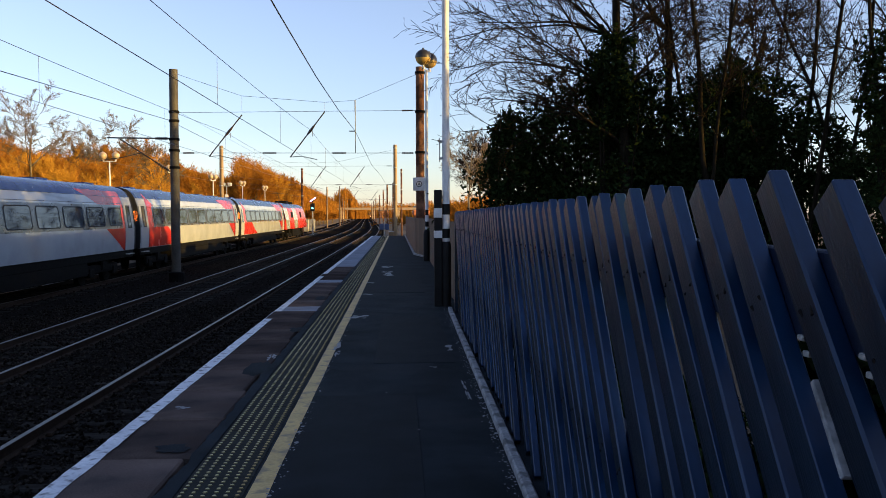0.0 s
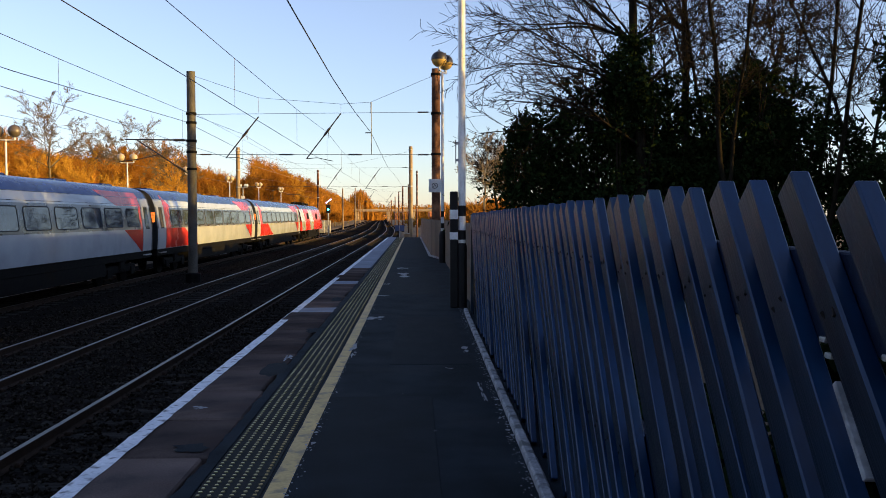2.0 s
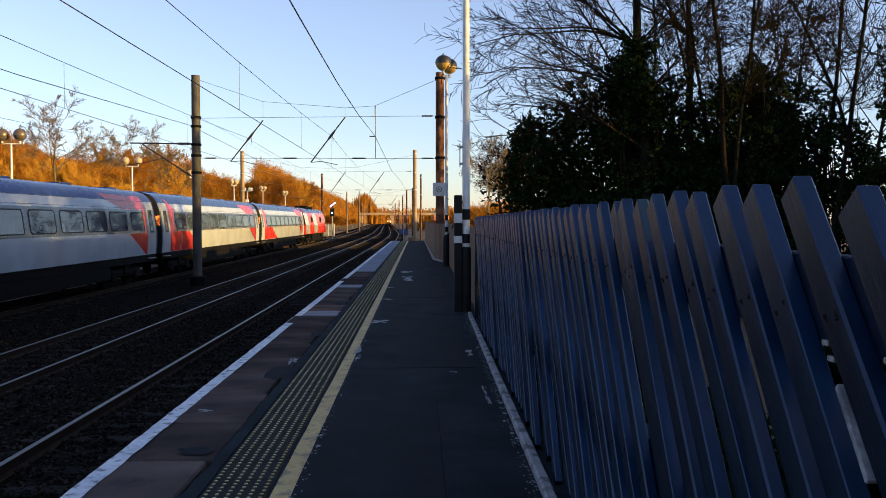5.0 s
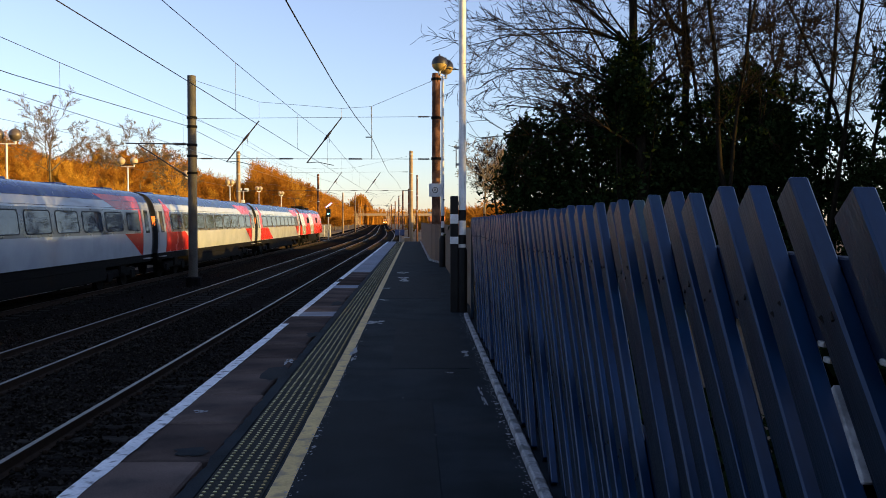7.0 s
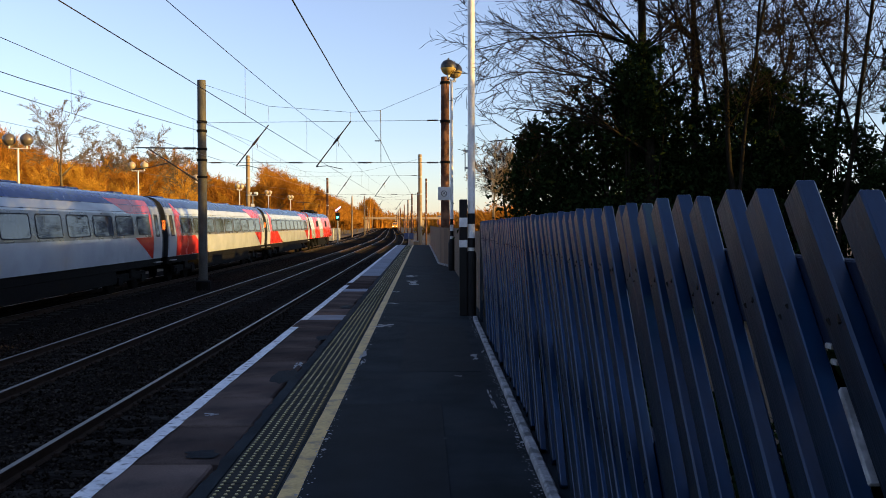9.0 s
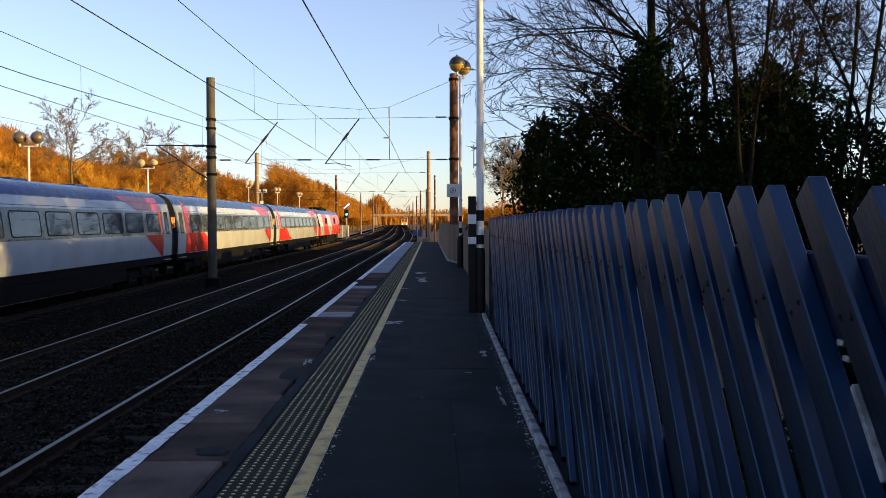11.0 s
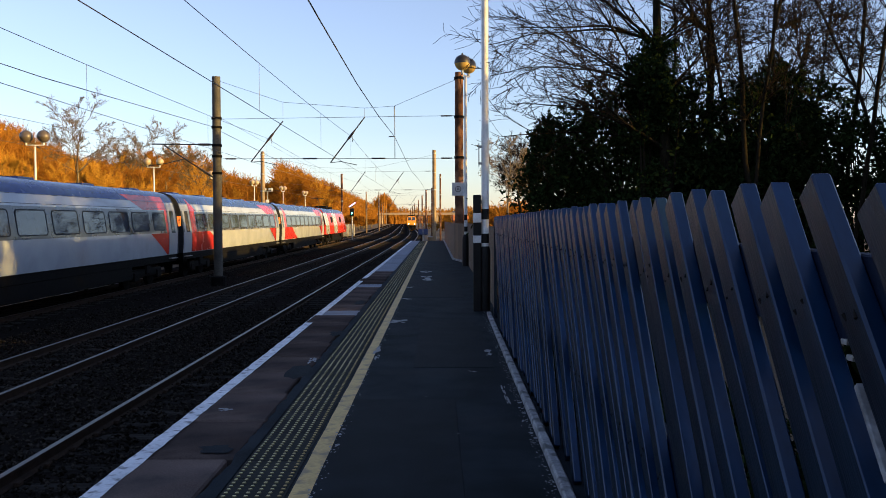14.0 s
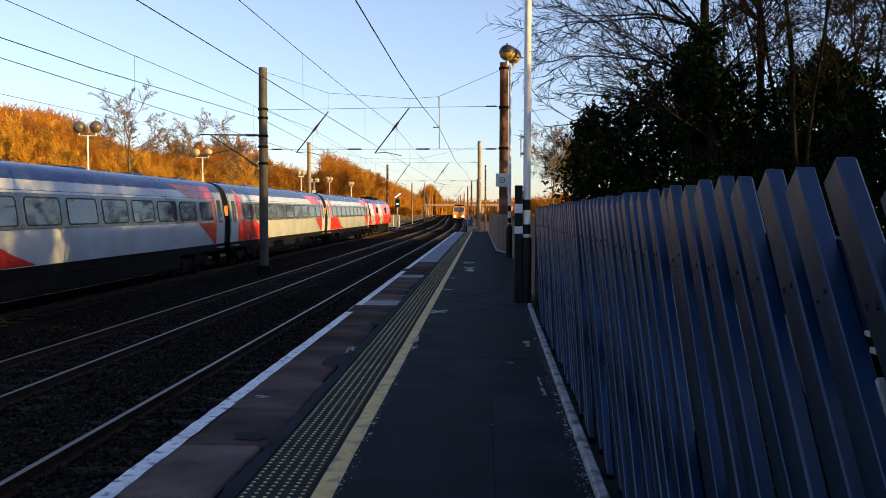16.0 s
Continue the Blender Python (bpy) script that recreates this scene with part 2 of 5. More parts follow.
# ---- mesh helpers ----
class Geo:
    """Collects faces for one mesh."""
    def __init__(self):
        self.v, self.f, self.m = [], [], []

    def face(self, pts, m=0):
        k = len(self.v)
        self.v += [tuple(p) for p in pts]
        self.f.append(tuple(range(k, k + len(pts))))
        self.m.append(m)

    def box(self, x0, x1, y0, y1, z0, z1, c=0.0, m=0, at=None):
        """A box with chamfers c."""
        c = min(c, (x1 - x0) * 0.4, (y1 - y0) * 0.4, (z1 - z0) * 0.4)
        k = len(self.v)
        vs = []
        if c <= 0:
            vs = [(x, y, z) for x in (x0, x1) for y in (y0, y1) for z in (z0, z1)]
            fs = [(0, 1, 3, 2), (4, 6, 7, 5), (0, 4, 5, 1), (2, 3, 7, 6), (0, 2, 6, 4), (1, 5, 7, 3)]
        else:
            for sx in (0, 1):
                for sy in (0, 1):
                    for sz in (0, 1):
                        X, Y, Z = (x0, x1)[sx], (y0, y1)[sy], (z0, z1)[sz]
                        dx, dy, dz = (c, -c)[sx], (c, -c)[sy], (c, -c)[sz]
                        vs += [(X, Y + dy, Z + dz), (X + dx, Y, Z + dz), (X + dx, Y + dy, Z)]
            i = lambda a, b, d, q: 3 * (4 * a + 2 * b + d) + q
            fs = []
            for s in (0, 1):
                o = [(0, 0), (0, 1), (1, 1), (1, 0)]
                w = o if s == 0 else o[::-1]
                fs.append(tuple(i(s, p, q, 0) for p, q in w))
                w2 = o[::-1] if s == 0 else o
                fs.append(tuple(i(p, s, q, 1) for p, q in w2))
                fs.append(tuple(i(p, q, s, 2) for p, q in w))
            for p in (0, 1):
                for q in (0, 1):
                    fs.append((i(p, q, 0, 0), i(p, q, 0, 1), i(p, q, 1, 1), i(p, q, 1, 0)))
                    fs.append((i(p, 0, q, 0), i(p, 0, q, 2), i(p, 1, q, 2), i(p, 1, q, 0)))
                    fs.append((i(0, p, q, 1), i(0, p, q, 2), i(1, p, q, 2), i(1, p, q, 1)))
            for a in (0, 1):
                for b in (0, 1):
                    for d in (0, 1):
                        fs.append((i(a, b, d, 0), i(a, b, d, 1), i(a, b, d, 2)))
        if at is not None:
            vs = [tuple(at @ Vector(p)) for p in vs]
        self.v += vs
        for q in fs:
            self.f.append(tuple(k + j for j in q))
            self.m.append(m)
        return self

    def tube(self, pts, rad, n=8, m=0, caps=True):
        """A round bar through pts; rad one radius or one for each."""
        pts = [Vector(p) for p in pts]
        rad = rad if isinstance(rad, (list, tuple)) else [rad] * len(pts)
        k = len(self.v)
        for j, p in enumerate(pts):
            d = (pts[min(j + 1, len(pts) - 1)] - pts[max(j - 1, 0)]).normalized()
            a = d.cross(Vector((0, 0, 1)) if abs(d.z) < 0.9 else Vector((1, 0, 0))).normalized()
            b = d.cross(a)
            for q in range(n):
                w = 2 * math.pi * q / n
                self.v.append(tuple(p + (a * math.cos(w) + b * math.sin(w)) * rad[j]))
        for j in range(len(pts) - 1):
            for q in range(n):
                r = (q + 1) % n
                self.f.append((k + j * n + q, k + j * n + r, k + (j + 1) * n + r, k + (j + 1) * n + q))
                self.m.append(m)
        if caps:
            self.f.append(tuple(k + q for q in range(n))[::-1])
            self.f.append(tuple(k + (len(pts) - 1) * n + q for q in range(n)))
            self.m += [m, m]
        return self

    def lathe(self, c, prof, n=20, m=0):
        """prof: (radius, z) pairs, turned round the upright axis through c."""
        return self.tube([(c[0], c[1], c[2] + z + 1e-5 * i) for i, (r, z) in enumerate(prof)], [max(r, 1e-4) for r, z in prof], n, m)

    def sweep(self, section, ys, m=0, mats=None, caps=True, closed=True):
        """section: (x, z) points, drawn out along y through ys = (y, scale_x, scale_z, dz)."""
        k, n = len(self.v), len(section)
        for y, sx, sz, dz in ys:
            self.v += [(x * sx, y, z * sz + dz) for x, z in section]
        for j in range(len(ys) - 1):
            for q in range(n if closed else n - 1):
                r = (q + 1) % n
                self.f.append((k + j * n + q, k + (j + 1) * n + q, k + (j + 1) * n + r, k + j * n + r))
                self.m.append(mats[q] if mats else m)
        if caps:
            self.f.append(tuple(k + q for q in range(n)))
            self.f.append(tuple(k + (len(ys) - 1) * n + q for q in range(n))[::-1])
            self.m += [m, m]
        return self

    def mesh(self, name, mats, smooth=False):
        me = bpy.data.meshes.new(name)
        me.from_pydata(self.v, [], self.f)
        for m in (mats if isinstance(mats, (list, tuple)) else [mats]):
            me.materials.append(m)
        if any(self.m):
            me.polygons.foreach_set("material_index", self.m)
        if smooth:
            me.polygons.foreach_set("use_smooth", [True] * len(me.polygons))
            me.set_sharp_from_angle(angle=radians(38))
        me.update()
        return me


def part(name, g, mats, parent=None, label="", smooth=False, at=None):
    me = g if isinstance(g, bpy.types.Mesh) else g.mesh(name, mats, smooth)
    ob = new(name, me)
    if parent is not None:
        ob.parent = parent
    if at is not None:
        ob.matrix_basis = at
    return tagged(ob, label)


def thing(name, m, label, category, group="", kind=""):
    ob = new(name)
    ob.matrix_basis = m
    ob.empty_display_size = 0.2
    return tagged(ob, label, category, group, kind)


def arrays_mesh(name, verts, faces, mats):
    """verts (n, 3); faces (m, 3 or 4), all of one length."""
    me = bpy.data.meshes.new(name)
    verts, faces = np.asarray(verts, np.float32), np.asarray(faces, np.int32)
    k = faces.shape[1]
    me.vertices.add(len(verts))
    me.vertices.foreach_set("co", verts.ravel())
    me.loops.add(faces.size)
    me.loops.foreach_set("vertex_index", faces.ravel())
    me.polygons.add(len(faces))
    me.polygons.foreach_set("loop_start", np.arange(0, faces.size, k, dtype=np.int32))
    me.materials.append(mats)
    me.update(calc_edges=True)
    me.validate()
    return me


def twigs_mesh(name, segs, n, material):
    """segs: rows of start, end, two radii."""
    s = np.array(segs, float)
    p, q, r0, r1 = s[:, 0:3], s[:, 3:6], s[:, 6:7], s[:, 7:8]
    d = q - p
    d /= np.linalg.norm(d, axis=1, keepdims=True) + 1e-9
    up = np.where(np.abs(d[:, 2:3]) < 0.9, np.array([[0, 0, 1.0]]), np.array([[1.0, 0, 0]]))
    a = np.cross(d, up)
    a /= np.linalg.norm(a, axis=1, keepdims=True) + 1e-9
    b = np.cross(d, a)
    rings = []
    for base, r in ((p, r0), (q, r1)):
        for k in range(n):
            w = 2 * math.pi * k / n
            rings.append(base + (a * math.cos(w) + b * math.sin(w)) * r)
    v = np.stack(rings, 1).reshape(-1, 3)
    o = (np.arange(len(s)) * 2 * n)[:, None]
    f = np.concatenate([o + np.array([[k, (k + 1) % n, n + (k + 1) % n, n + k]]) for k in range(n)])
    return arrays_mesh(name, v, f, material)


def leaves_mesh(name, centres, size, material, rng):
    n = len(centres)
    u = rng.normal(size=(n, 3))
    u /= np.linalg.norm(u, axis=1, keepdims=True)
    w = np.cross(u, rng.normal(size=(n, 3)))
    w /= np.linalg.norm(w, axis=1, keepdims=True) + 1e-9
    nn = np.cross(u, w)
    L = (size * rng.uniform(0.6, 1.35, (n, 1)))
    c = np.asarray(centres)
    v = np.stack([c - u * L * 0.5, c + w * L * 0.3 + nn * L * 0.1, c + u * L * 0.55, c - w * L * 0.3 + nn * L * 0.1], 1).reshape(-1, 3)
    o = (np.arange(n) * 4)[:, None]
    f = np.concatenate([o + np.array([[0, 1, 2]]), o + np.array([[0, 2, 3]])])
    return arrays_mesh(name, v, f, material)


# ---- ground, tracks, platform ----
RAIL_Z = -0.90


def bend(y):
    """How far the line swings over beyond the platform."""
    if y < 95:
        return 0.0
    if y < 190:
        return -((y - 95) ** 2) / 5200
    return -1.736 - (y - 190) * 0.0365


def ground_z(x, y):
    u = x - bend(y)
    if u > -1.25:
        z = -0.15 if y < 66 else max(-0.15 - (y - 66) * 0.15, -1.0)
        if u > 14:
            z += min((u - 14) * 0.05, 2.5)
        return z
    if u > -15:
        return -1.068
    if u > -22:
        return -0.95
    return -0.95 + min((-22 - u) * 0.33, 5.0) + 0.4 * noise.noise((x * 0.06, y * 0.06, 0)) * min((-22 - u) * 0.3, 1)


def build_ground():
    xs = [-2500, -1200, -600, -300, -160, -110] + list(np.arange(-90, -22, 4.0)) + [-22, -19, -15.2, -14.9, -9, -5, -1.6, -1.2, 0, 1.5, 4, 8, 12, 16, 25, 40, 80, 160, 400, 1000, 2500]
    ys = [-2500, -900, -300, -120, -60, -30] + list(np.arange(-20, 66, 6.0)) + [66, 68, 70, 73] + list(np.arange(76, 420, 8.0)) + [450, 500, 560, 640, 740, 900, 1200, 1800, 3000, 4500]
    v = [(x + bend(y) * (1 if abs(x) < 200 else 0), y, ground_z(x + bend(y), y)) for y in ys for x in xs]
    n = len(xs)
    f = [(j * n + i, j * n + i + 1, (j + 1) * n + i + 1, (j + 1) * n + i) for j in range(len(ys) - 1) for i in range(n - 1)]
    me = bpy.data.meshes.new("ground")
    me.from_pydata(v, [], f)
    me.materials.append(GROUND)
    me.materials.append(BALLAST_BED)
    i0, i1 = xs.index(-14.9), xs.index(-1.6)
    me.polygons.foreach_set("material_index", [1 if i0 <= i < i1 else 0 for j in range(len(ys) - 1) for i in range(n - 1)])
    tagged(new("ground", me), "brown earth and dark track ballast reaching the horizon", "ground", kind="structure")


build_ground()

TRACKS = (-3.22, -6.81, -11.90)
RAIL_SEC = [(-0.07, -0.15), (0.07, -0.15), (0.06, -0.135), (0.012, -0.12), (0.012, -0.045), (0.036, -0.035), (0.036, -0.004), (0.03, 0), (-0.03, 0), (-0.036, -0.004), (-0.036, -0.035), (-0.012, -0.045), (-0.012, -0.12), (-0.06, -0.135)]


def rail_mesh(x0):
    g = Geo()
    ys = [-40] + list(np.arange(0, 100, 20)) + list(np.arange(96, 200, 6)) + [220, 300, 500, 900]
    n = len(RAIL_SEC)
    for y in ys:
        g.v += [(x0 + bend(y) + x, y, RAIL_Z + z) for x, z in RAIL_SEC]
    for j in range(len(ys) - 1):
        for q in range(n):
            r = (q + 1) % n
            g.f.append((j * n + q, j * n + r, (j + 1) * n + r, (j + 1) * n + q))
            g.m.append(1 if q in (6, 7, 8) else 0)
    return g


def build_tracks():
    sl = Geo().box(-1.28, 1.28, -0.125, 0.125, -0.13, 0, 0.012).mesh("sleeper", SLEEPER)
    chair = Geo().box(-0.17, 0.17, -0.09, 0.09, 0, 0.025, 0.008).box(-0.13, -0.08, -0.06, 0.06, 0.025, 0.07, 0.01).box(0.08, 0.13, -0.06, 0.06, 0.025, 0.07, 0.01).mesh("chair", RUST)
    rng = random.Random(4)
    for k, cx in enumerate(TRACKS):
        t = thing("railway_track", pose(0, 0, 0), ("rusty steel rails with bright heads on timber sleepers beside the platform", "rusty steel rails with bright heads on timber sleepers", "rusty steel rails under the standing train")[k], "railway track", "parallel tracks", "structure")
        for s in (-0.7525, 0.7525):
            part("rail", rail_mesh(cx + s), [RUST, RAILTOP], t)
        if k < 2:
            for i in range(int(72 / 0.68)):
                y = 4 + i * 0.68
                m = pose(cx + rng.uniform(-0.02, 0.02), y, RAIL_Z - 0.152 + rng.uniform(-0.006, 0.0), 0, 0, rng.uniform(-0.8, 0.8))
                ob = part("sleeper", sl, None, t, at=m)
        far = Geo()
        y = 76.0 if k < 2 else 4.0
        while y < 330:
            far.box(cx + bend(y) - 1.28, cx + bend(y) + 1.28, y - 0.125, y + 0.125, RAIL_Z - 0.30, RAIL_Z - 0.152)
            y += 0.68
        tagged(part("distant_sleepers", far, SLEEPER, t), kind="stuff")
        pads = Geo()
        y = 4.0
        while y < 60:
            for s in (-0.7525, 0.7525):
                for e in (-0.105, 0.105):
                    pads.box(cx + s + e - 0.03, cx + s + e + 0.03, y - 0.06, y + 0.06, RAIL_Z - 0.152, RAIL_Z - 0.10, 0.01)
            y += 0.68
        tagged(part("rail_chairs", pads, RUST, t), kind="stuff")


build_tracks()


def build_ballast():
    rng = np.random.default_rng(3)
    n1, n2 = 36000, 16000
    x = np.concatenate([rng.uniform(-9.6, -1.9, n1), rng.uniform(-14, -1.9, n2)])
    y = np.concatenate([4 + 22 * rng.uniform(0, 1, n1) ** 1.3, rng.uniform(20, 70, n2)])
    s = rng.uniform(0.016, 0.040, n1 + n2)
    z = np.full(len(x), -1.062) + rng.uniform(-0.01, 0.03, len(x))
    base = np.array([(1, 0, 0), (0, 1, 0), (-1, 0, 0), (0, -1, 0), (0, 0, 1), (0, 0, -1)], float)
    j = rng.uniform(0.55, 1.25, (len(x), 6, 1))
    a = rng.uniform(0, 6.28, len(x))
    ca, sa = np.cos(a)[:, None], np.sin(a)[:, None]
    tilt = rng.normal(0, 0.4, (len(x), 6, 3)) * 0.5
    b = base[None] * j + tilt
    v = np.empty((len(x), 6, 3))
    v[:, :, 0] = b[:, :, 0] * ca - b[:, :, 1] * sa
    v[:, :, 1] = b[:, :, 0] * sa + b[:, :, 1] * ca
    v[:, :, 2] = b[:, :, 2] * 0.8
    v = v * s[:, None, None] + np.stack([x, y, z], 1)[:, None, :]
    fs = np.array([(0, 1, 4), (1, 2, 4), (2, 3, 4), (3, 0, 4), (1, 0, 5), (2, 1, 5), (3, 2, 5), (0, 3, 5)])
    f = (np.arange(len(x)) * 6)[:, None, None] + fs[None]
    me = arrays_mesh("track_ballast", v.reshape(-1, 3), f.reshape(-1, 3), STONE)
    tagged(new("track_ballast", me), "dark grey-brown crushed stone ballast between the rails", "ballast", kind="stuff")


build_ballast()

EDGE, COPE_IN, TACT0, TACT1 = -1.73, -1.0, -0.915, -0.515
PLAT_END = 68.0


def fence_x(y):
    return 1.165 + 0.012 * y


def build_platform():
    g = Geo()
    g.box(-1.66, 2.2, -14, PLAT_END, -1.2, -0.07)
    plat = part("platform", g, BRICKWALL)
    tagged(plat, "long narrow station platform with brick face and tarmac surface", "platform", kind="structure")
    g = Geo()
    g.box(COPE_IN + 0.0, TACT0 - 0.004, -14, PLAT_END, -0.07, -0.004)
    g.box(TACT1 + 0.004, 2.2, -14, PLAT_END, -0.07, 0)
    part("tarmac", g, TARMAC, plat, "dark worn tarmac with pale scuffs")
    rng = random.Random(8)
    # coping slabs
    slabs = {}
    for key, L in (("old", 1.12), ("new", 1.5), ("pale", 0.82)):
        for q in range(3):
            e = rng.uniform(0.0, 0.05) if key == "old" else 0.0
            slabs[key, q] = Geo().box(EDGE, COPE_IN - 0.006 - e, 0.017, L - 0.017, -0.075, 0, 0.014).mesh("coping_slab", COPING_NEW if key != "old" else COPING)
    y = -13.77
    i = 0
    while y < PLAT_END - 1.4:
        key = "new" if y > 27 else "old"
        if 13.6 < y < 14.6 or 20.4 < y < 21.4:
            key = "pale"
        L = {"old": 1.12, "new": 1.5, "pale": 0.82}[key]
        part("coping_slab", slabs[key, i % 3], None, plat, "clean pale grey slab" if key != "old" else "", at=pose(0, y, rng.uniform(-0.004, 0.003), 0, rng.uniform(-0.2, 0.2), 0))
        y += L
        i += 1
    # tactile tiles
    t = Geo().box(TACT0, TACT1, 0.003, 0.397, -0.05, -0.001, 0.004, 0)
    for a in range(6):
        for b in range(6):
            cx, cy = TACT0 + 0.0333 + a * 0.0667, 0.0333 + b * 0.0667
            k = len(t.v)
            for r, z in ((0.0155, -0.001), (0.0125, 0.005)):
                t.v += [(cx + r * math.cos(w * math.pi / 3), cy + r * math.sin(w * math.pi / 3), z) for w in range(6)]
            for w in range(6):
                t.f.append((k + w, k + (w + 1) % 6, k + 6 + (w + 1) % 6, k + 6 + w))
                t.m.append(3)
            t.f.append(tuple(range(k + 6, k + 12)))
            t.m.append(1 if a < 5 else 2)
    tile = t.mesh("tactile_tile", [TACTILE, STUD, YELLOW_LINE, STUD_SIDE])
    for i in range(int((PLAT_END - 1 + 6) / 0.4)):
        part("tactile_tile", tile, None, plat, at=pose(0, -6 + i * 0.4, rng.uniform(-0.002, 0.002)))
    # ragged tarmac along the inner side of the coping
    r = random.Random(77)
    g = Geo()
    y, a = -6.0, 0.0
    while y < 27:
        L, b = r.uniform(0.05, 0.16), max(-0.005, r.gauss(0.012, 0.011)) + (0.025 if r.random() < 0.03 else 0)
        g.face([(COPE_IN - a, y, 0.0045), (TACT0 - 0.004, y, 0.0045), (TACT0 - 0.004, y + L, 0.0045), (COPE_IN - b, y + L, 0.0045)])
        y, a = y + L, b
    part("ragged_seam", g, TARMAC, plat)
    # painted lines, with worn edges
    def stripe(x0, x1, z, wob, step, seed):
        r = random.Random(seed)
        g = Geo()
        ys = list(np.arange(-13, PLAT_END - 1.0, step))
        ls = [(x0 + r.uniform(-wob, wob), x1 + r.uniform(-wob, wob)) for _ in ys]
        for j in range(len(ys) - 1):
            a, b = ls[j], ls[j + 1]
            g.face([(a[0], ys[j], z), (a[1], ys[j], z), (b[1], ys[j + 1], z), (b[0], ys[j + 1], z)])
        return g
    part("edge_line", stripe(EDGE + 0.004, EDGE + 0.128, 0.006, 0.006, 0.11, 1), WHITE_LINE, plat, "chipped white edge line")
    part("safety_line", stripe(-0.490, -0.372, 0.005, 0.0025, 0.33, 2), YELLOW_LINE, plat, "faded yellow safety line")

    # patches of mended tarmac and pale residue
    def blot(cx, cy, rx, ry, z, seed, n=26):
        r = random.Random(seed)
        g = Geo()
        g.face([(cx + rx * math.cos(a) * r.uniform(0.55, 1.1), cy + ry * math.sin(a) * r.uniform(0.55, 1.1), z) for a in (2 * math.pi * q / n for q in range(n))])
        return g
    for j, (x0, x1, y0, y1) in enumerate(((-0.39, 0.55, -4, 7.2), (0.12, 1.02, 8.9, 13.4), (-0.36, 0.95, 17.6, 24.8), (-0.3, 0.8, 33, 45))):
        g = Geo().box(x0, x1, y0, y1, -0.02, 0.004, 0.003)
        part("tarmac_patch", g, PATCH, plat)
    for j, (cx, cy, rx, ry) in enumerate(((-0.26, 13.3, 0.15, 0.28), (0.02, 23.5, 0.24, 0.9), (0.02, 26.6, 0.18, 0.5), (-0.36, 10.2, 0.04, 0.42), (-0.33, 9.6, 0.03, 0.22), (0.76, 8.6, 0.045, 0.05), (-1.45, 6.8, 0.07, 0.09), (-0.24, 17.2, 0.12, 0.14), (-0.3, 20.3, 0.1, 0.2), (1.0, 9.9, 0.06, 0.3), (1.02, 7.4, 0.03, 0.5), (-1.07, 9.4, 0.06, 0.3), (0.28, 7.3, 0.01, 0.012), (0.55, 5.9, 0.012, 0.012))):
        r = random.Random(50 + j)
        g = Geo()
        for q in range(9 if rx > 0.02 else 1):
            k = r.uniform(0.15, 0.5) if rx > 0.02 else 1
            b = blot(cx + r.uniform(-0.75, 0.75) * rx * (rx > 0.02), cy + r.uniform(-0.8, 0.8) * ry * (rx > 0.02), rx * k, ry * k * r.uniform(0.5, 1), 0.0068 + 0.0003 * q, 100 * j + q, 14)
            g.face(b.v)
        part("pale_scuff", g, FROST, plat)
    # dark tarmac patches over the coping
    for j, (cx, cy, rx, ry) in enumerate(((-1.12, 8.7, 0.16, 0.5), (-1.2, 5.5, 0.14, 0.16), (-1.08, 11.8, 0.1, 0.3), (-1.15, 16.5, 0.14, 0.5))):
        part("tarmac_blot", blot(cx, cy, rx, ry, 0.0052, 700 + j, 18), PATCH, plat, "dark bluish tarmac patch")
    # crumbs of paint and grit along the kerb and the yellow line
    r = random.Random(31)
    for name, n, fx in (("paint_flakes", 420, lambda y: fence_x(y) - 0.11 - abs(r.gauss(0, 0.035))), ("grit", 260, lambda y: -0.385 + abs(r.gauss(0, 0.03)))):
        g = Geo()
        for q in range(n):
            y = 4 + 12 * r.random() ** 1.2
            x, s = fx(y), r.uniform(0.003, 0.011) * (2.2 if r.random() < 0.08 else 1)
            g.face([(x + s * math.cos(a) * r.uniform(0.5, 1.2), y + 1.6 * s * math.sin(a) * r.uniform(0.5, 1.2), 0.0058 + r.uniform(0, 0.002)) for a in (0.3, 1.5, 2.7, 3.9, 5.2)])
        tagged(part(name, g, FROST, plat, "pale crumbs"), kind="stuff")


build_platform()


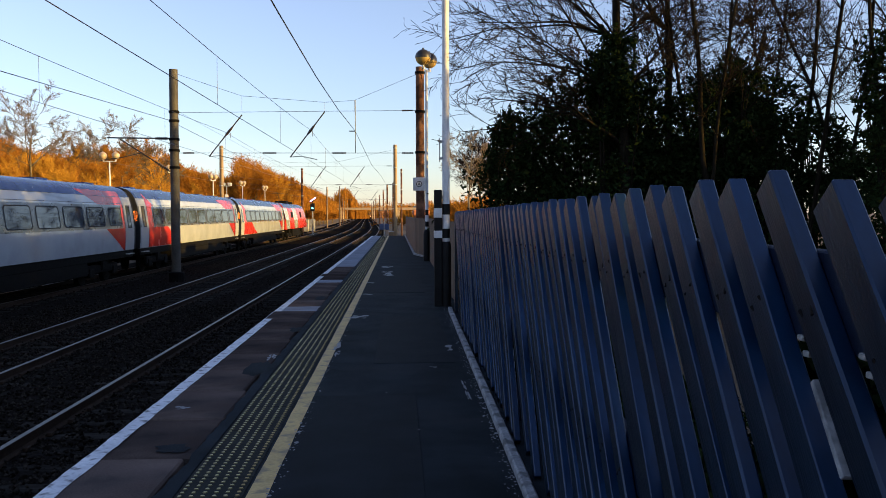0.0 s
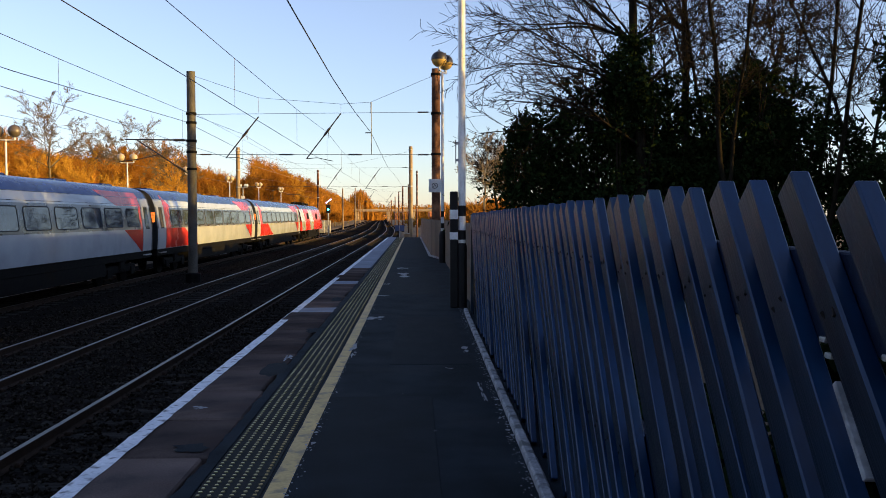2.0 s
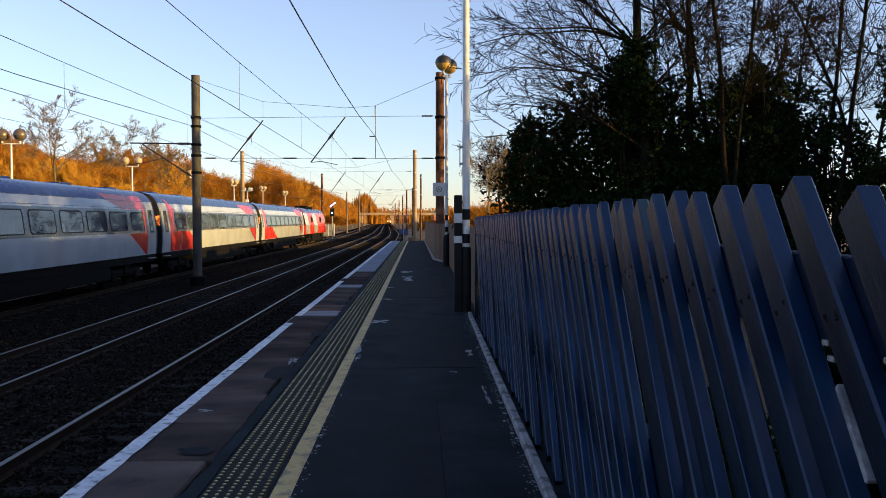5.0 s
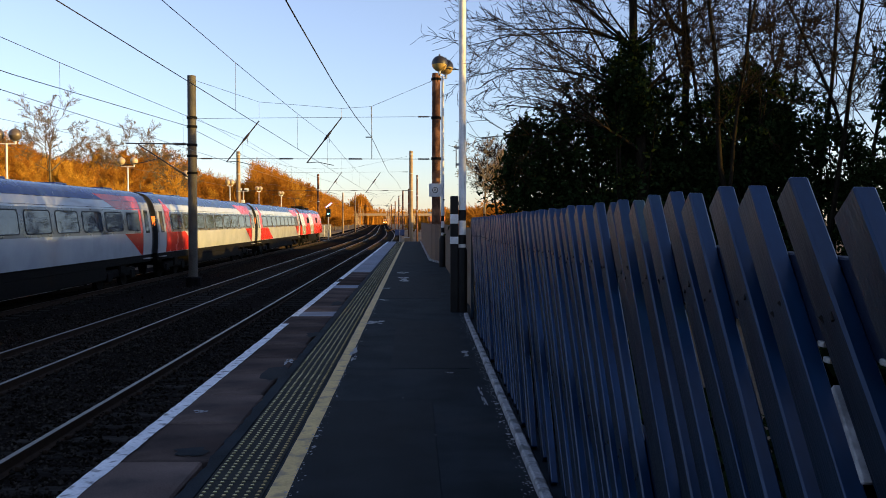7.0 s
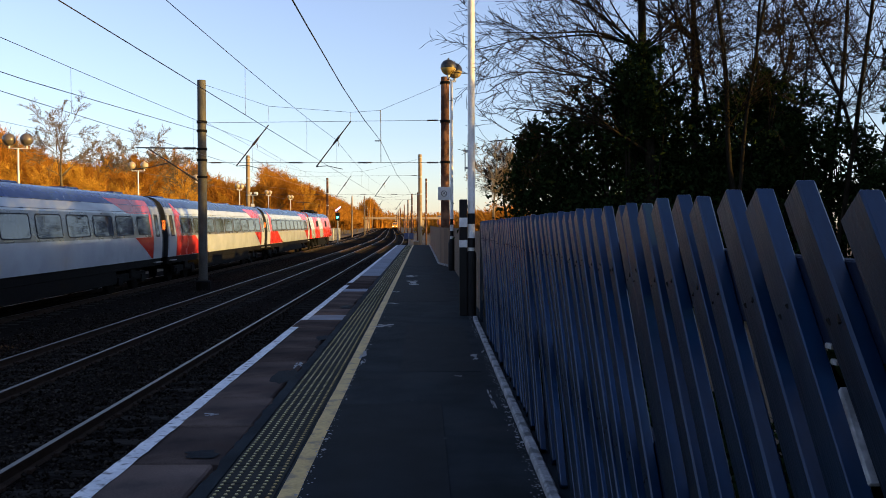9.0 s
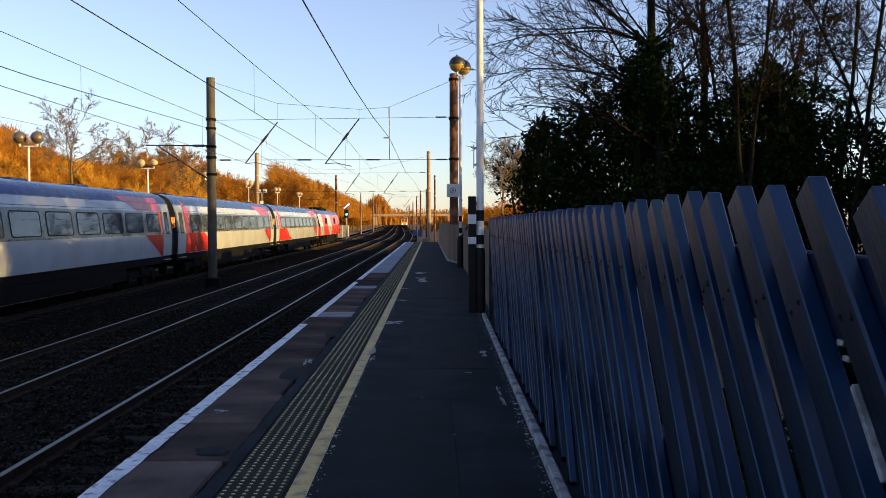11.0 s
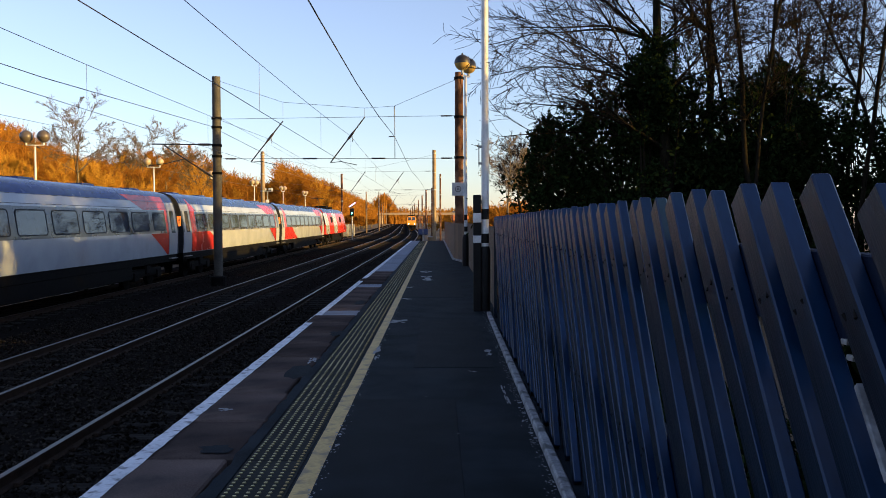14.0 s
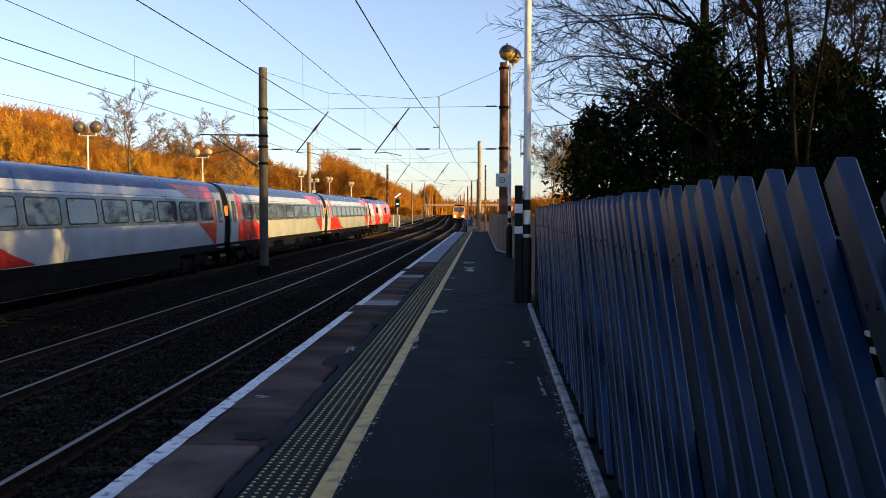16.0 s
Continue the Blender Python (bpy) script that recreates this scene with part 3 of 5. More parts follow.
def build_near_fence():
    f = thing("picket_fence", pose(0, 0, 0), "blue-grey painted timber picket fence, leaning boards, along the platform", "fence")
    rng = random.Random(5)
    lean, kinds = 39.0, []
    for q in range(9):
        w, L = 0.089 + rng.uniform(-0.006, 0.006), 2.14
        g = Geo().box(0, 0.043, 0, w, -L, 0, 0.003 + 0.0015 * (q % 3))
        for z in (-0.33, -1.27):
            for yy in (0.022, w - 0.024):
                g.tube([(-0.0015, yy, z + rng.uniform(-0.02, 0.02)), (0.003, yy, z)], 0.0042, 6, 2)
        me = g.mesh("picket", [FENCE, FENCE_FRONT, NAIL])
        # front faces take the darker paint that holds their shade
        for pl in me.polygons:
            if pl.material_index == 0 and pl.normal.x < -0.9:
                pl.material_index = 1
        kinds.append(me)
    tops = [-2.90 + 0.242 * k for k in range(15)]
    tops += [0.655, 0.88, 1.159, 1.386, 1.594, 1.861, 2.052, 2.311, 2.533, 2.791, 2.92, 3.221, 3.502, 3.723, 3.988, 4.225, 4.441, 4.701, 4.908, 5.161, 5.374, 5.603, 5.925, 6.199, 6.453, 6.773, 7.02]
    while tops[-1] < 13.5:
        tops.append(tops[-1] + 0.245 + rng.uniform(-0.03, 0.03))
    for i, y in enumerate(tops):
        z = (1.708 if 0.6 < y < 1 else 1.732) - 0.0033 * y + rng.uniform(-0.008, 0.006)
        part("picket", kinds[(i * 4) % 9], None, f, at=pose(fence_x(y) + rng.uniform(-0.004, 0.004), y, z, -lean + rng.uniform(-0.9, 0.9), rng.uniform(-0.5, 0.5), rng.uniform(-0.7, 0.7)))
    turn = math.degrees(math.atan(0.012))
    for z0, z1 in ((1.38, 1.565), (0.64, 0.83)):
        g = Geo().box(0.047, 0.10, 0, 16.6, z0, z1, 0.004)
        part("fence_rail", g, FENCE_RAIL, f, at=pose(fence_x(-3.0), -3.0, 0, 0, 0, -turn))
    for k in range(6):
        y = -1.9 + k * 2.7
        part("fence_post", Geo().box(0, 0.1, -0.05, 0.05, -0.05, 1.55, 0.008), FENCE_RAIL, f, at=pose(fence_x(y) + 0.105, y, 0))
    part("end_post", Geo().box(0, 0.05, -0.05, 0.05, -0.02, 1.66, 0.008), FENCE_FRONT, f, at=pose(fence_x(13.8), 13.8, 0))
    # a pale strip and bars standing in for the brightness that shows between the boards
    part("gap_bright_strip", Geo().box(0, 0.03, -0.002, 0.012, -0.19, 0, 0.002), KERB, f, "pale strip for the brightness behind the fence", at=pose(1.1735, 0.9396, 1.328, -38.0, 0, 0))
    for y, z in ((1.079, 1.386), (1.054, 1.357), (0.842, 1.386), (0.817, 1.357)):
        part("gap_bright_bar", Geo().box(0, 0.01, -0.013, 0.013, -0.006, 0.006, 0.002), GALV, f, "small bright bar for the brightness behind the fence", at=pose(1.215, y, z))
    r = random.Random(9)
    y = -3.0
    while y < 14.0:
        L = r.uniform(1.7, 2.1)
        k = Geo().box(-0.085, -0.015, 0, min(L, 14.2 - y) - 0.01, -0.02, 0.055 + r.uniform(-0.006, 0.006), 0.012)
        tagged(part("kerb_strip", k, KERB, at=pose(fence_x(y + 0.5) - 0.02, y, 0, 0, 0, -turn)), "flaking white painted kerb at the fence foot", "kerb", "kerb strips along the fence")
        y += L


build_near_fence()


def build_board_fence():
    """The boarded fence beyond the posts, which steps out and runs to the platform's end."""
    f = thing("board_fence", pose(0, 0, 0), "weathered brown boarded fence with a white foot strip", "fence")
    board = Geo().box(0, 0.022, 0.004, 0.206, 0.03, 1.50, 0.004).mesh("board", BOARDS)
    rng = random.Random(2)
    run = [(1.42, 14.6), (1.49, 32.2), (1.08, 35.0), (0.93, 67.0)]
    for a, b in zip(run, run[1:]):
        d = Vector((b[0] - a[0], b[1] - a[1]))
        n = int(d.length / 0.21)
        ang = math.degrees(math.atan2(d.y, d.x)) - 90
        for i in range(n):
            p = Vector(a) + d * (i / n)
            part("board", board, None, f, at=pose(p.x, p.y, rng.uniform(-0.02, 0.02), 0, 0, ang))
        g = Geo().box(0.03, 0.09, 0, d.length, 0.3, 0.4, 0.005).box(0.03, 0.09, 0, d.length, 1.15, 1.25, 0.005)
        part("fence_rail", g, BOARDS, f, at=pose(a[0], a[1], 0, 0, 0, ang))
        if a[1] > 20:
            g = Geo().box(-0.10, -0.012, 0, d.length - 0.05, 0, 0.07, 0.012)
            part("foot_strip", g, KERB, f, "white painted foot strip", at=pose(a[0], a[1], 0, 0, 0, ang))


# ---- posts and lamps on the platform ----
def build_posts():
    y = 14.85
    b = thing("marker_post", pose(1.10, y, 0), "square black timber post with two white bands on the platform", "post")
    g = Geo()
    g.box(-0.07, 0.07, -0.07, 0.07, 0, 2.08, 0.012)
    part("post", g, BLACK, b)
    for z0, z1 in ((1.58, 1.76), (1.22, 1.36)):
        part("white_band", Geo().box(-0.073, 0.073, -0.073, 0.073, z0, z1, 0.01), WHITE, b, "white painted band")
    part("bracket", Geo().box(0.06, 0.12, -0.02, 0.02, 1.92, 1.98, 0.005), BLACK, b)
    p = thing("lighting_column", pose(1.245, y, 0), "tall white steel column with black and white banded foot", "pole")
    part("base", Geo().lathe((0, 0, 0), [(0.09, 0), (0.09, 1.05), (0.085, 1.12), (0.066, 1.16)], 20), BLACK, p, "thick black base", smooth=True)
    part("black_band", Geo().lathe((0, 0, 0), [(0.069, 1.22), (0.069, 1.39)], 20), BLACK, p, smooth=True)
    part("black_band", Geo().lathe((0, 0, 0), [(0.069, 1.64), (0.069, 1.83)], 20), BLACK, p, smooth=True)
    part("shaft", Geo().lathe((0, 0, 0), [(0.066, 1.1), (0.066, 3.2), (0.062, 3.25), (0.058, 8.2), (0.03, 8.22)], 20), WHITE, p, smooth=True)
    br = Geo().box(-0.12, -0.05, -0.03, 0.03, 2.62, 2.66, 0.004).box(-0.12, -0.05, -0.03, 0.03, 2.92, 2.96, 0.004).box(-0.118, -0.102, -0.03, 0.03, 2.58, 3.0, 0.004)
    part("bracket", br, GALV, p, "small steel bracket")


def globe(g_cap, g_glass, c, r):
    """A round lamp: a dark cap over a smoked bowl."""
    n = 9
    cap = [(r * math.cos(a), r * math.sin(a)) for a in (math.pi / 2 * k / n for k in range(n + 1))]
    g_cap.lathe(c, [(r * 1.03, -0.03)] + [(a * 1.03, b * 1.03) for a, b in cap], 20)
    g_cap.lathe((c[0], c[1], c[2] + r), [(0.03, -0.02), (0.03, 0.05), (0.01, 0.07)], 8)
    g_glass.lathe(c, [(a, -b) for a, b in cap[::-1]][:-1] + [(r, -0.02)], 20)


def lamp_post(m, h, label, banded, r=0.25, axis="x", group="", gap=0.32, glass=GLOBE, dome=GLOBE_CAP):
    t = thing("platform_lamp", m, label, "lamp", group)
    if banded:
        part("base", Geo().lathe((0, 0, 0), [(0.13, 0), (0.13, 0.95), (0.1, 1.08), (0.07, 1.12)], 16), BLACK, t, "black painted base", smooth=True)
        for z0, z1 in ((1.22, 1.40), (1.62, 1.82)):
            part("black_band", Geo().lathe((0, 0, 0), [(0.062, z0), (0.062, z1)], 16), BLACK, t, smooth=True)
    part("column", Geo().lathe((0, 0, 0), [(0.06, 0 if not banded else 1.05), (0.055, h * 0.5), (0.045, h)], 14), WHITE, t, smooth=True)
    ex = (1, 0) if axis == "x" else (0.35, 0.94)
    part("cross_arm", Geo().tube([(-gap * ex[0], -gap * ex[1], h - 0.02), (gap * ex[0], gap * ex[1], h - 0.02)], 0.028, 8), WHITE, t, smooth=True)
    for s in (-1, 1):
        a, b = Geo(), Geo()
        b2 = Geo().tube([(s * gap * ex[0], s * gap * ex[1], h - 0.02), (s * gap * ex[0], s * gap * ex[1], h + 0.1)], 0.05, 8)
        part("holder", b2, WHITE, t, smooth=True)
        globe(a, b, (s * gap * ex[0], s * gap * ex[1], h + 0.1 + r), r)
        lamp = part("globe", b, glass, t, "smoked round globe" if glass is not PALE_GLOBE else "sunlit cream round globe", smooth=True)
        part("cap", a, dome, lamp, "dark domed cap" if dome is not PALE_GLOBE else "sunlit cream domed cap", smooth=True)
    return t


def build_sign():
    s = thing("platform_sign", pose(1.12, 30.0, 2.72), "white square sign with a circled letter A on the lamp column", "sign")
    part("plate", Geo().box(-0.215, 0.215, -0.012, 0.012, -0.23, 0.23, 0.006), WHITE, s)
    g = Geo()
    n = 28
    for q in range(n):
        a, b = 2 * math.pi * q / n, 2 * math.pi * (q + 1) / n
        g.face([(0.085 * math.cos(a), -0.016, 0.085 * math.sin(a)), (0.085 * math.cos(b), -0.016, 0.085 * math.sin(b)), (0.105 * math.cos(b), -0.016, 0.105 * math.sin(b)), (0.105 * math.cos(a), -0.016, 0.105 * math.sin(a))])
    part("ring", g, BLACK, s, "black ring")
    fc = bpy.data.curves.new("letter", "FONT")
    fc.body, fc.size, fc.align_x, fc.align_y, fc.extrude = "A", 0.17, "CENTER", "CENTER", 0.001
    o = new("letter_src", fc)
    me = bpy.data.meshes.new_from_object(o.evaluated_get(bpy.context.evaluated_depsgraph_get()))
    bpy.data.objects.remove(o)
    me.materials.clear()
    me.materials.append(BLACK)
    part("letter", me, None, s, "black letter A", at=pose(0, -0.0165, 0, 90, 0, 0))
    for z in (-0.14, 0.14):
        part("bracket", Geo().box(0.19, 0.33, 0.0, 0.03, z - 0.02, z + 0.02, 0.004), GALV, s)


build_posts()
lamp_post(pose(1.39, 30.0, 0), 6.72, "white platform lamp column with two smoked globes and black foot", True, 0.27, "y", gap=0.34)
build_sign()


# ---- overhead line ----
def mast(x, y, z0, z1, r, material, label, bands=(), group="line masts"):
    t = thing("overhead_line_mast", pose(x, y, z0), label, "mast", group)
    h = z1 - z0
    part("pole", Geo().lathe((0, 0, 0), [(r, 0.0), (r * 0.98, h * 0.5), (r * 0.93, h - 0.01), (r * 0.5, h)], 18), material, t, smooth=True)
    part("footing", Geo().lathe((0, 0, 0), [(r * 1.7, -0.4), (r * 1.7, 0.05), (r * 1.3, 0.09)], 14), UNDER, t)
    for z in bands:
        part("collar", Geo().lathe((0, 0, 0), [(r * 1.02, z - z0 - 0.05), (r * 1.14, z - z0 - 0.05), (r * 1.14, z - z0 + 0.05), (r * 1.02, z - z0 + 0.05)], 18), UNDER if r > 0.18 else GALV, t, smooth=True)
    return t


SPAN_Y = 35.5
mast(-8.75, SPAN_Y, -0.76, 7.6, 0.185, MAST_GREY, "round grey steel mast beside the track, sunlit at the top", (5.87, 5.5, 4.75, 4.3, 3.6))
mast(1.30, SPAN_Y, -0.1, 7.75, 0.185, MAST_RUST, "rusty round steel mast with peeling paint behind the fence", (7.5, 5.9, 4.22))


def wire(name, pts, r, label, group="overhead wires", ins=(), cat="wire"):
    t = thing(name, pose(0, 0, 0), label, cat, group)
    part("strand", Geo().tube(pts, r * 0.78, 5), WIRE, t)
    for a, b in ins:
        a, b = Vector(a), Vector(b)
        n = 7
        g = Geo()
        pr = []
        for q in range(n * 2 + 1):
            pr.append(a + (b - a) * (q / (2 * n)))
        g.tube(pr, [0.036 if q % 2 else 0.026 for q in range(2 * n + 1)], 8)
        part("insulator", g, INSUL, t)
    return t


def build_headspan(y, xl, xr, ztop, zc, zl, feet, sag, group, thick=1.0):
    """Three wires across the tracks between two masts, with droppers."""
    w = 0.011 * thick
    pts = [(xl, y, ztop[0])] + [(x, y, z) for x, z in sag] + [(xr, y, ztop[1])]
    wire("headspan_wire", pts, w * 0.9, "sagging span wire between two masts", group)
    wire("headspan_wire", [(xl, y, zc - 0.06), (xr, y, zc + 0.06)], w, "level cross span wire between two masts", group, ins=[((xr - 0.75, y, zc + 0.05), (xr - 0.3, y, zc + 0.055))])
    wire("headspan_wire", [(xl, y, zl), (xr, y, zl)], w * 1.2, "lower cross span wire with dark insulators", group,
         ins=[((x - 0.28, y, zl), (x + 0.28, y, zl)) for x in feet] + [((xl + 0.35, y, zl), (xl + 0.8, y, zl)), ((xr - 0.75, y, zl), (xr - 0.3, y, zl))])
    for x, z in sag:
        wire("span_dropper", [(x, y, z), (x, y, zc)], w * 0.7, "thin hanging dropper wire", group)


build_headspan(SPAN_Y, -8.75, 1.30, (7.45, 7.5), 5.9, 4.2, (-4.9, -2.05), [(-6.0, 6.53), (-2.62, 6.28), (-1.40, 6.36)], "first headspan")


def steady_arm(a, b, c, group):
    t = thing("registration_arm", pose(0, 0, 0), "dark slanting registration arm hung from the cross span", "arm", group)
    part("arm", Geo().tube([a, b], 0.026, 8), WIRE, t)
    mid = Vector(a) * 0.6 + Vector(b) * 0.4
    d = (Vector(b) - Vector(a)).normalized()
    part("insulator", Geo().tube([mid - d * 0.25, mid - d * 0.12, mid, mid + d * 0.12, mid + d * 0.25], [0.03, 0.05, 0.05, 0.05, 0.03], 8), INSUL, t)
    m1 = (Vector(b) * 0.6 + Vector(c) * 0.4) + Vector((0, 0, 0.08))
    part("steady_rod", Geo().tube([b, m1, c], 0.016, 6), WIRE, t)
    part("hanger", Geo().tube([mid + Vector((0.05, 0, 0)), mid + Vector((0.07, 0, -0.28))], 0.012, 5), WIRE, t)


steady_arm((-6.0, SPAN_Y, 5.76), (-7.35, SPAN_Y, 4.06), (-6.25, SPAN_Y, 3.93), "first headspan")
steady_arm((-2.62, SPAN_Y, 5.9), (-4.05, SPAN_Y, 4.03), (-2.95, SPAN_Y, 3.93), "first headspan")
wire("hanging_rod", [(-1.37, SPAN_Y, 6.36), (-1.37, SPAN_Y, 4.2)], 0.02, "dark upright rod between the span wires", "first headspan")
wire("hanging_rod", [(-1.62, SPAN_Y, 5.1), (-1.37, SPAN_Y, 5.1)], 0.03, "short dark clamp on the hanging rod", "first headspan")


def catenary(x, zc, zm, sag, label, spans=(-20, SPAN_Y, 78, 112, 150, 190, 240, 300), droppers=True):
    c = [(x + bend(y), y, zc) for y in list(np.arange(-20, 96, 29)) + list(np.arange(100, 300, 20))]
    wire("contact_wire", c, 0.009, label)
    m = []
    for a, b in zip(spans, spans[1:]):
        for q in range(12):
            u = q / 12
            y = a + (b - a) * u
            m.append((x + bend(y), y, zm - 4.0 * sag * u * (1 - u)))
    wire("messenger_wire", m, 0.0085, "thin overhead carrying wire above the track")
    if droppers:
        for j, (px, py, pz) in enumerate(m):
            if j % 2 == 0 and 10 < py < 60 and pz - zc > 0.1:
                wire("dropper", [(px, py, pz), (px, py, zc)], 0.005, "fine dropper between the overhead wires", "wire droppers")


catenary(-3.20, 3.85, 5.13, 0.36, "thin contact wire over the platform track")
catenary(-6.68, 3.88, 5.05, 0.29, "thin contact wire over the second track")
catenary(-11.8, 3.90, 4.85, 0.35, "thin contact wire over the standing train", spans=(-20, SPAN_Y, 78, 112, 150, 190, 240, 300), droppers=False)
wire("feeder_wire", [(-1.30, -20, 5.3), (-1.30, -5, 4.75), (-1.30, 6, 4.58), (-1.31, 12, 4.55), (-1.33, 18, 4.57), (-1.35, 25, 4.72), (-1.36, 30, 4.9), (-1.38, SPAN_Y, 5.1), (-1.3, 55, 4.8), (-1.2, 78, 5.2), (-1.0, 112, 5.2)], 0.014, "thick dark feeder wire along the platform edge")
wire("feeder_wire", [(-8.95, -20, 5.2), (-8.9, 8, 4.87), (-8.95, 20, 5.04), (-9.0, SPAN_Y, 5.55), (-9.1, 55, 5.1), (-12, 78, 5.6)], 0.014, "dark feeder wire held by the grey mast")
wire("tail_wire", [(-8.8, SPAN_Y, 6.0), (-9.5, 78, 5.6)], 0.008, "thin wire running on from the grey mast")


def cantilever(x, y, side, group):
    t = thing("cantilever_arm", pose(x, y, 0), "dark cantilever with insulators on the grey mast", "arm", group)
    s = side
    part("top_tube", Geo().tube([(s * 0.19, 0, 4.79), (s * 2.7, 0, 4.82)], 0.028, 8), WIRE, t)
    part("stay", Geo().tube([(s * 0.19, 0, 3.45), (s * 2.2, 0, 4.78)], 0.026, 8), WIRE, t)
    part("steady_rod", Geo().tube([(s * 1.35, 0, 4.2), (s * 2.1, 0, 4.02), (s * 2.95, 0, 3.9)], 0.018, 6), WIRE, t)
    for a, b in (((s * 0.25, 0, 4.79), (s * 0.75, 0, 4.795)), ((s * 0.25, 0, 3.49), (s * 0.7, 0, 3.79))):
        a, b = Vector(a), Vector(b)
        part("insulator", Geo().tube([a + (b - a) * q / 12 for q in range(13)], [0.035 if q % 2 else 0.07 for q in range(13)], 10), INSUL, t)


cantilever(-8.75, SPAN_Y, -1, "first headspan")

# masts further along the line
FAR = [(0.10, 76, -0.9, 7.8, 0.17, 0), (0.66, 84, -0.9, 6.1, 0.09, 1), (-15.1, 76.5, -0.95, 7.75, 0.18, 0), (-11.9, 111, -1.0, 7.6, 0.15, 1),
       (-0.35, 118, -1, 6.0, 0.14, 1), (-14.0, 175, -1, 7.3, 0.15, 0), (-1.6, 150, -1, 6.9, 0.15, 1), (-3.0, 190, -1, 7.0, 0.15, 1), (-13.5, 205, -1, 8.4, 0.13, 0), (-16, 240, -1, 7.5, 0.15, 1),
       (-5.0, 245, -1, 7.2, 0.15, 1), (-19, 300, -1, 7.4, 0.16, 1), (-7.5, 300, -1, 7.4, 0.16, 1), (-22, 360, -1, 7.5, 0.16, 0), (-10, 360, -1, 7.4, 0.16, 1), (-25, 430, -1, 7.5, 0.17, 0), (-13, 430, -1, 7.5, 0.17, 1)]
for x, y, z0, z1, r, dark in FAR:
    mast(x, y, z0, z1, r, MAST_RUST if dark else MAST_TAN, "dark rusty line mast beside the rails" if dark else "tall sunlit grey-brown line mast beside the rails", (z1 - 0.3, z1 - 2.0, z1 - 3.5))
for y, xl, xr, f in ((76.2, -15.1, 0.10, (-9.0, -4.9, -2.2)), (150.0, -13.5, -1.6, (-8.0, -4.5)), (245.0, -16.2, -5.0, (-11.0, -8.0))):
    z = 7.4 if y < 100 else 6.9
    mid = (xl + xr) / 2
    build_headspan(y, xl, xr, (z, z), 5.9, 4.3, f, [(mid - 2.5, 6.3), (mid, 6.2), (mid + 2.5, 6.3)], "distant headspans", 0.9)
    for cx in (-3.0, -6.4):
        b = bend(y)
        steady_arm((cx + b + 0.4, y, 5.9), (cx + b - 0.9, y, 4.1), (cx + b + 0.1, y, 3.95), "distant headspans")


# ---- trains ----
SIDE = [(1.33, 1.15), (1.362, 1.55), (1.368, 2.05), (1.245, 2.95), (1.14, 3.28), (1.0, 3.50), (0.8, 3.65), (0.45, 3.755), (0.0, 3.79)]


def side_x(z):
    for (xa, za), (xb, zb) in zip(SIDE, SIDE[1:]):
        if za <= z <= zb:
            return xa + (xb - xa) * (z - za) / (zb - za)
    return SIDE[0][0]


def skin(g, zs, lo, hi, out, m=0, sides=(1, -1)):
    """A sheet that lies on the body's side between the lines lo(z) and hi(z), along y."""
    for s in sides:
        for a, b in zip(zs, zs[1:]):
            pts = [(s * (side_x(a) + out), lo(a), a), (s * (side_x(a) + out), hi(a), a), (s * (side_x(b) + out), hi(b), b), (s * (side_x(b) + out), lo(b), b)]
            g.face(pts if s > 0 else pts[::-1], m)


def wheelset_bogie(parent, y, name="bogie"):
    b = part(name, Geo().box(-1.15, -0.95, -1.7, 1.7, 0.42, 0.72, 0.04).box(0.95, 1.15, -1.7, 1.7, 0.42, 0.72, 0.04).box(-0.95, 0.95, -0.3, 0.3, 0.5, 0.8, 0.03)
             .box(0.98, 1.2, -1.55, -1.05, 0.3, 0.62, 0.03).box(0.98, 1.2, 1.05, 1.55, 0.3, 0.62, 0.03).box(-1.2, -0.98, -1.55, -1.05, 0.3, 0.62, 0.03).box(-1.2, -0.98, 1.05, 1.55, 0.3, 0.62, 0.03)
             .box(1.0, 1.22, -0.28, 0.28, 0.5, 1.05, 0.05).box(-1.22, -1.0, -0.28, 0.28, 0.5, 1.05, 0.05), UNDER, parent, at=pose(0, y, 0))
    for yy in (-1.3, 1.3):
        for s in (-1, 1):
            part("wheel", Geo().tube([(s * 0.68, yy, 0.46), (s * 0.72, yy, 0.46), (s * 0.82, yy, 0.46), (s * 0.83, yy, 0.46)], [0.49, 0.46, 0.455, 0.3], 24), UNDER, b, smooth=True)
    return b


def curve_line(pts):
    def f(z):
        for (za, ya), (zb, yb) in zip(pts, pts[1:]):
            if za <= z <= zb:
                return ya + (yb - ya) * (z - za) / (zb - za)
        return pts[0][1] if z < pts[0][0] else pts[-1][1]
    return f


COACH_L = 22.7


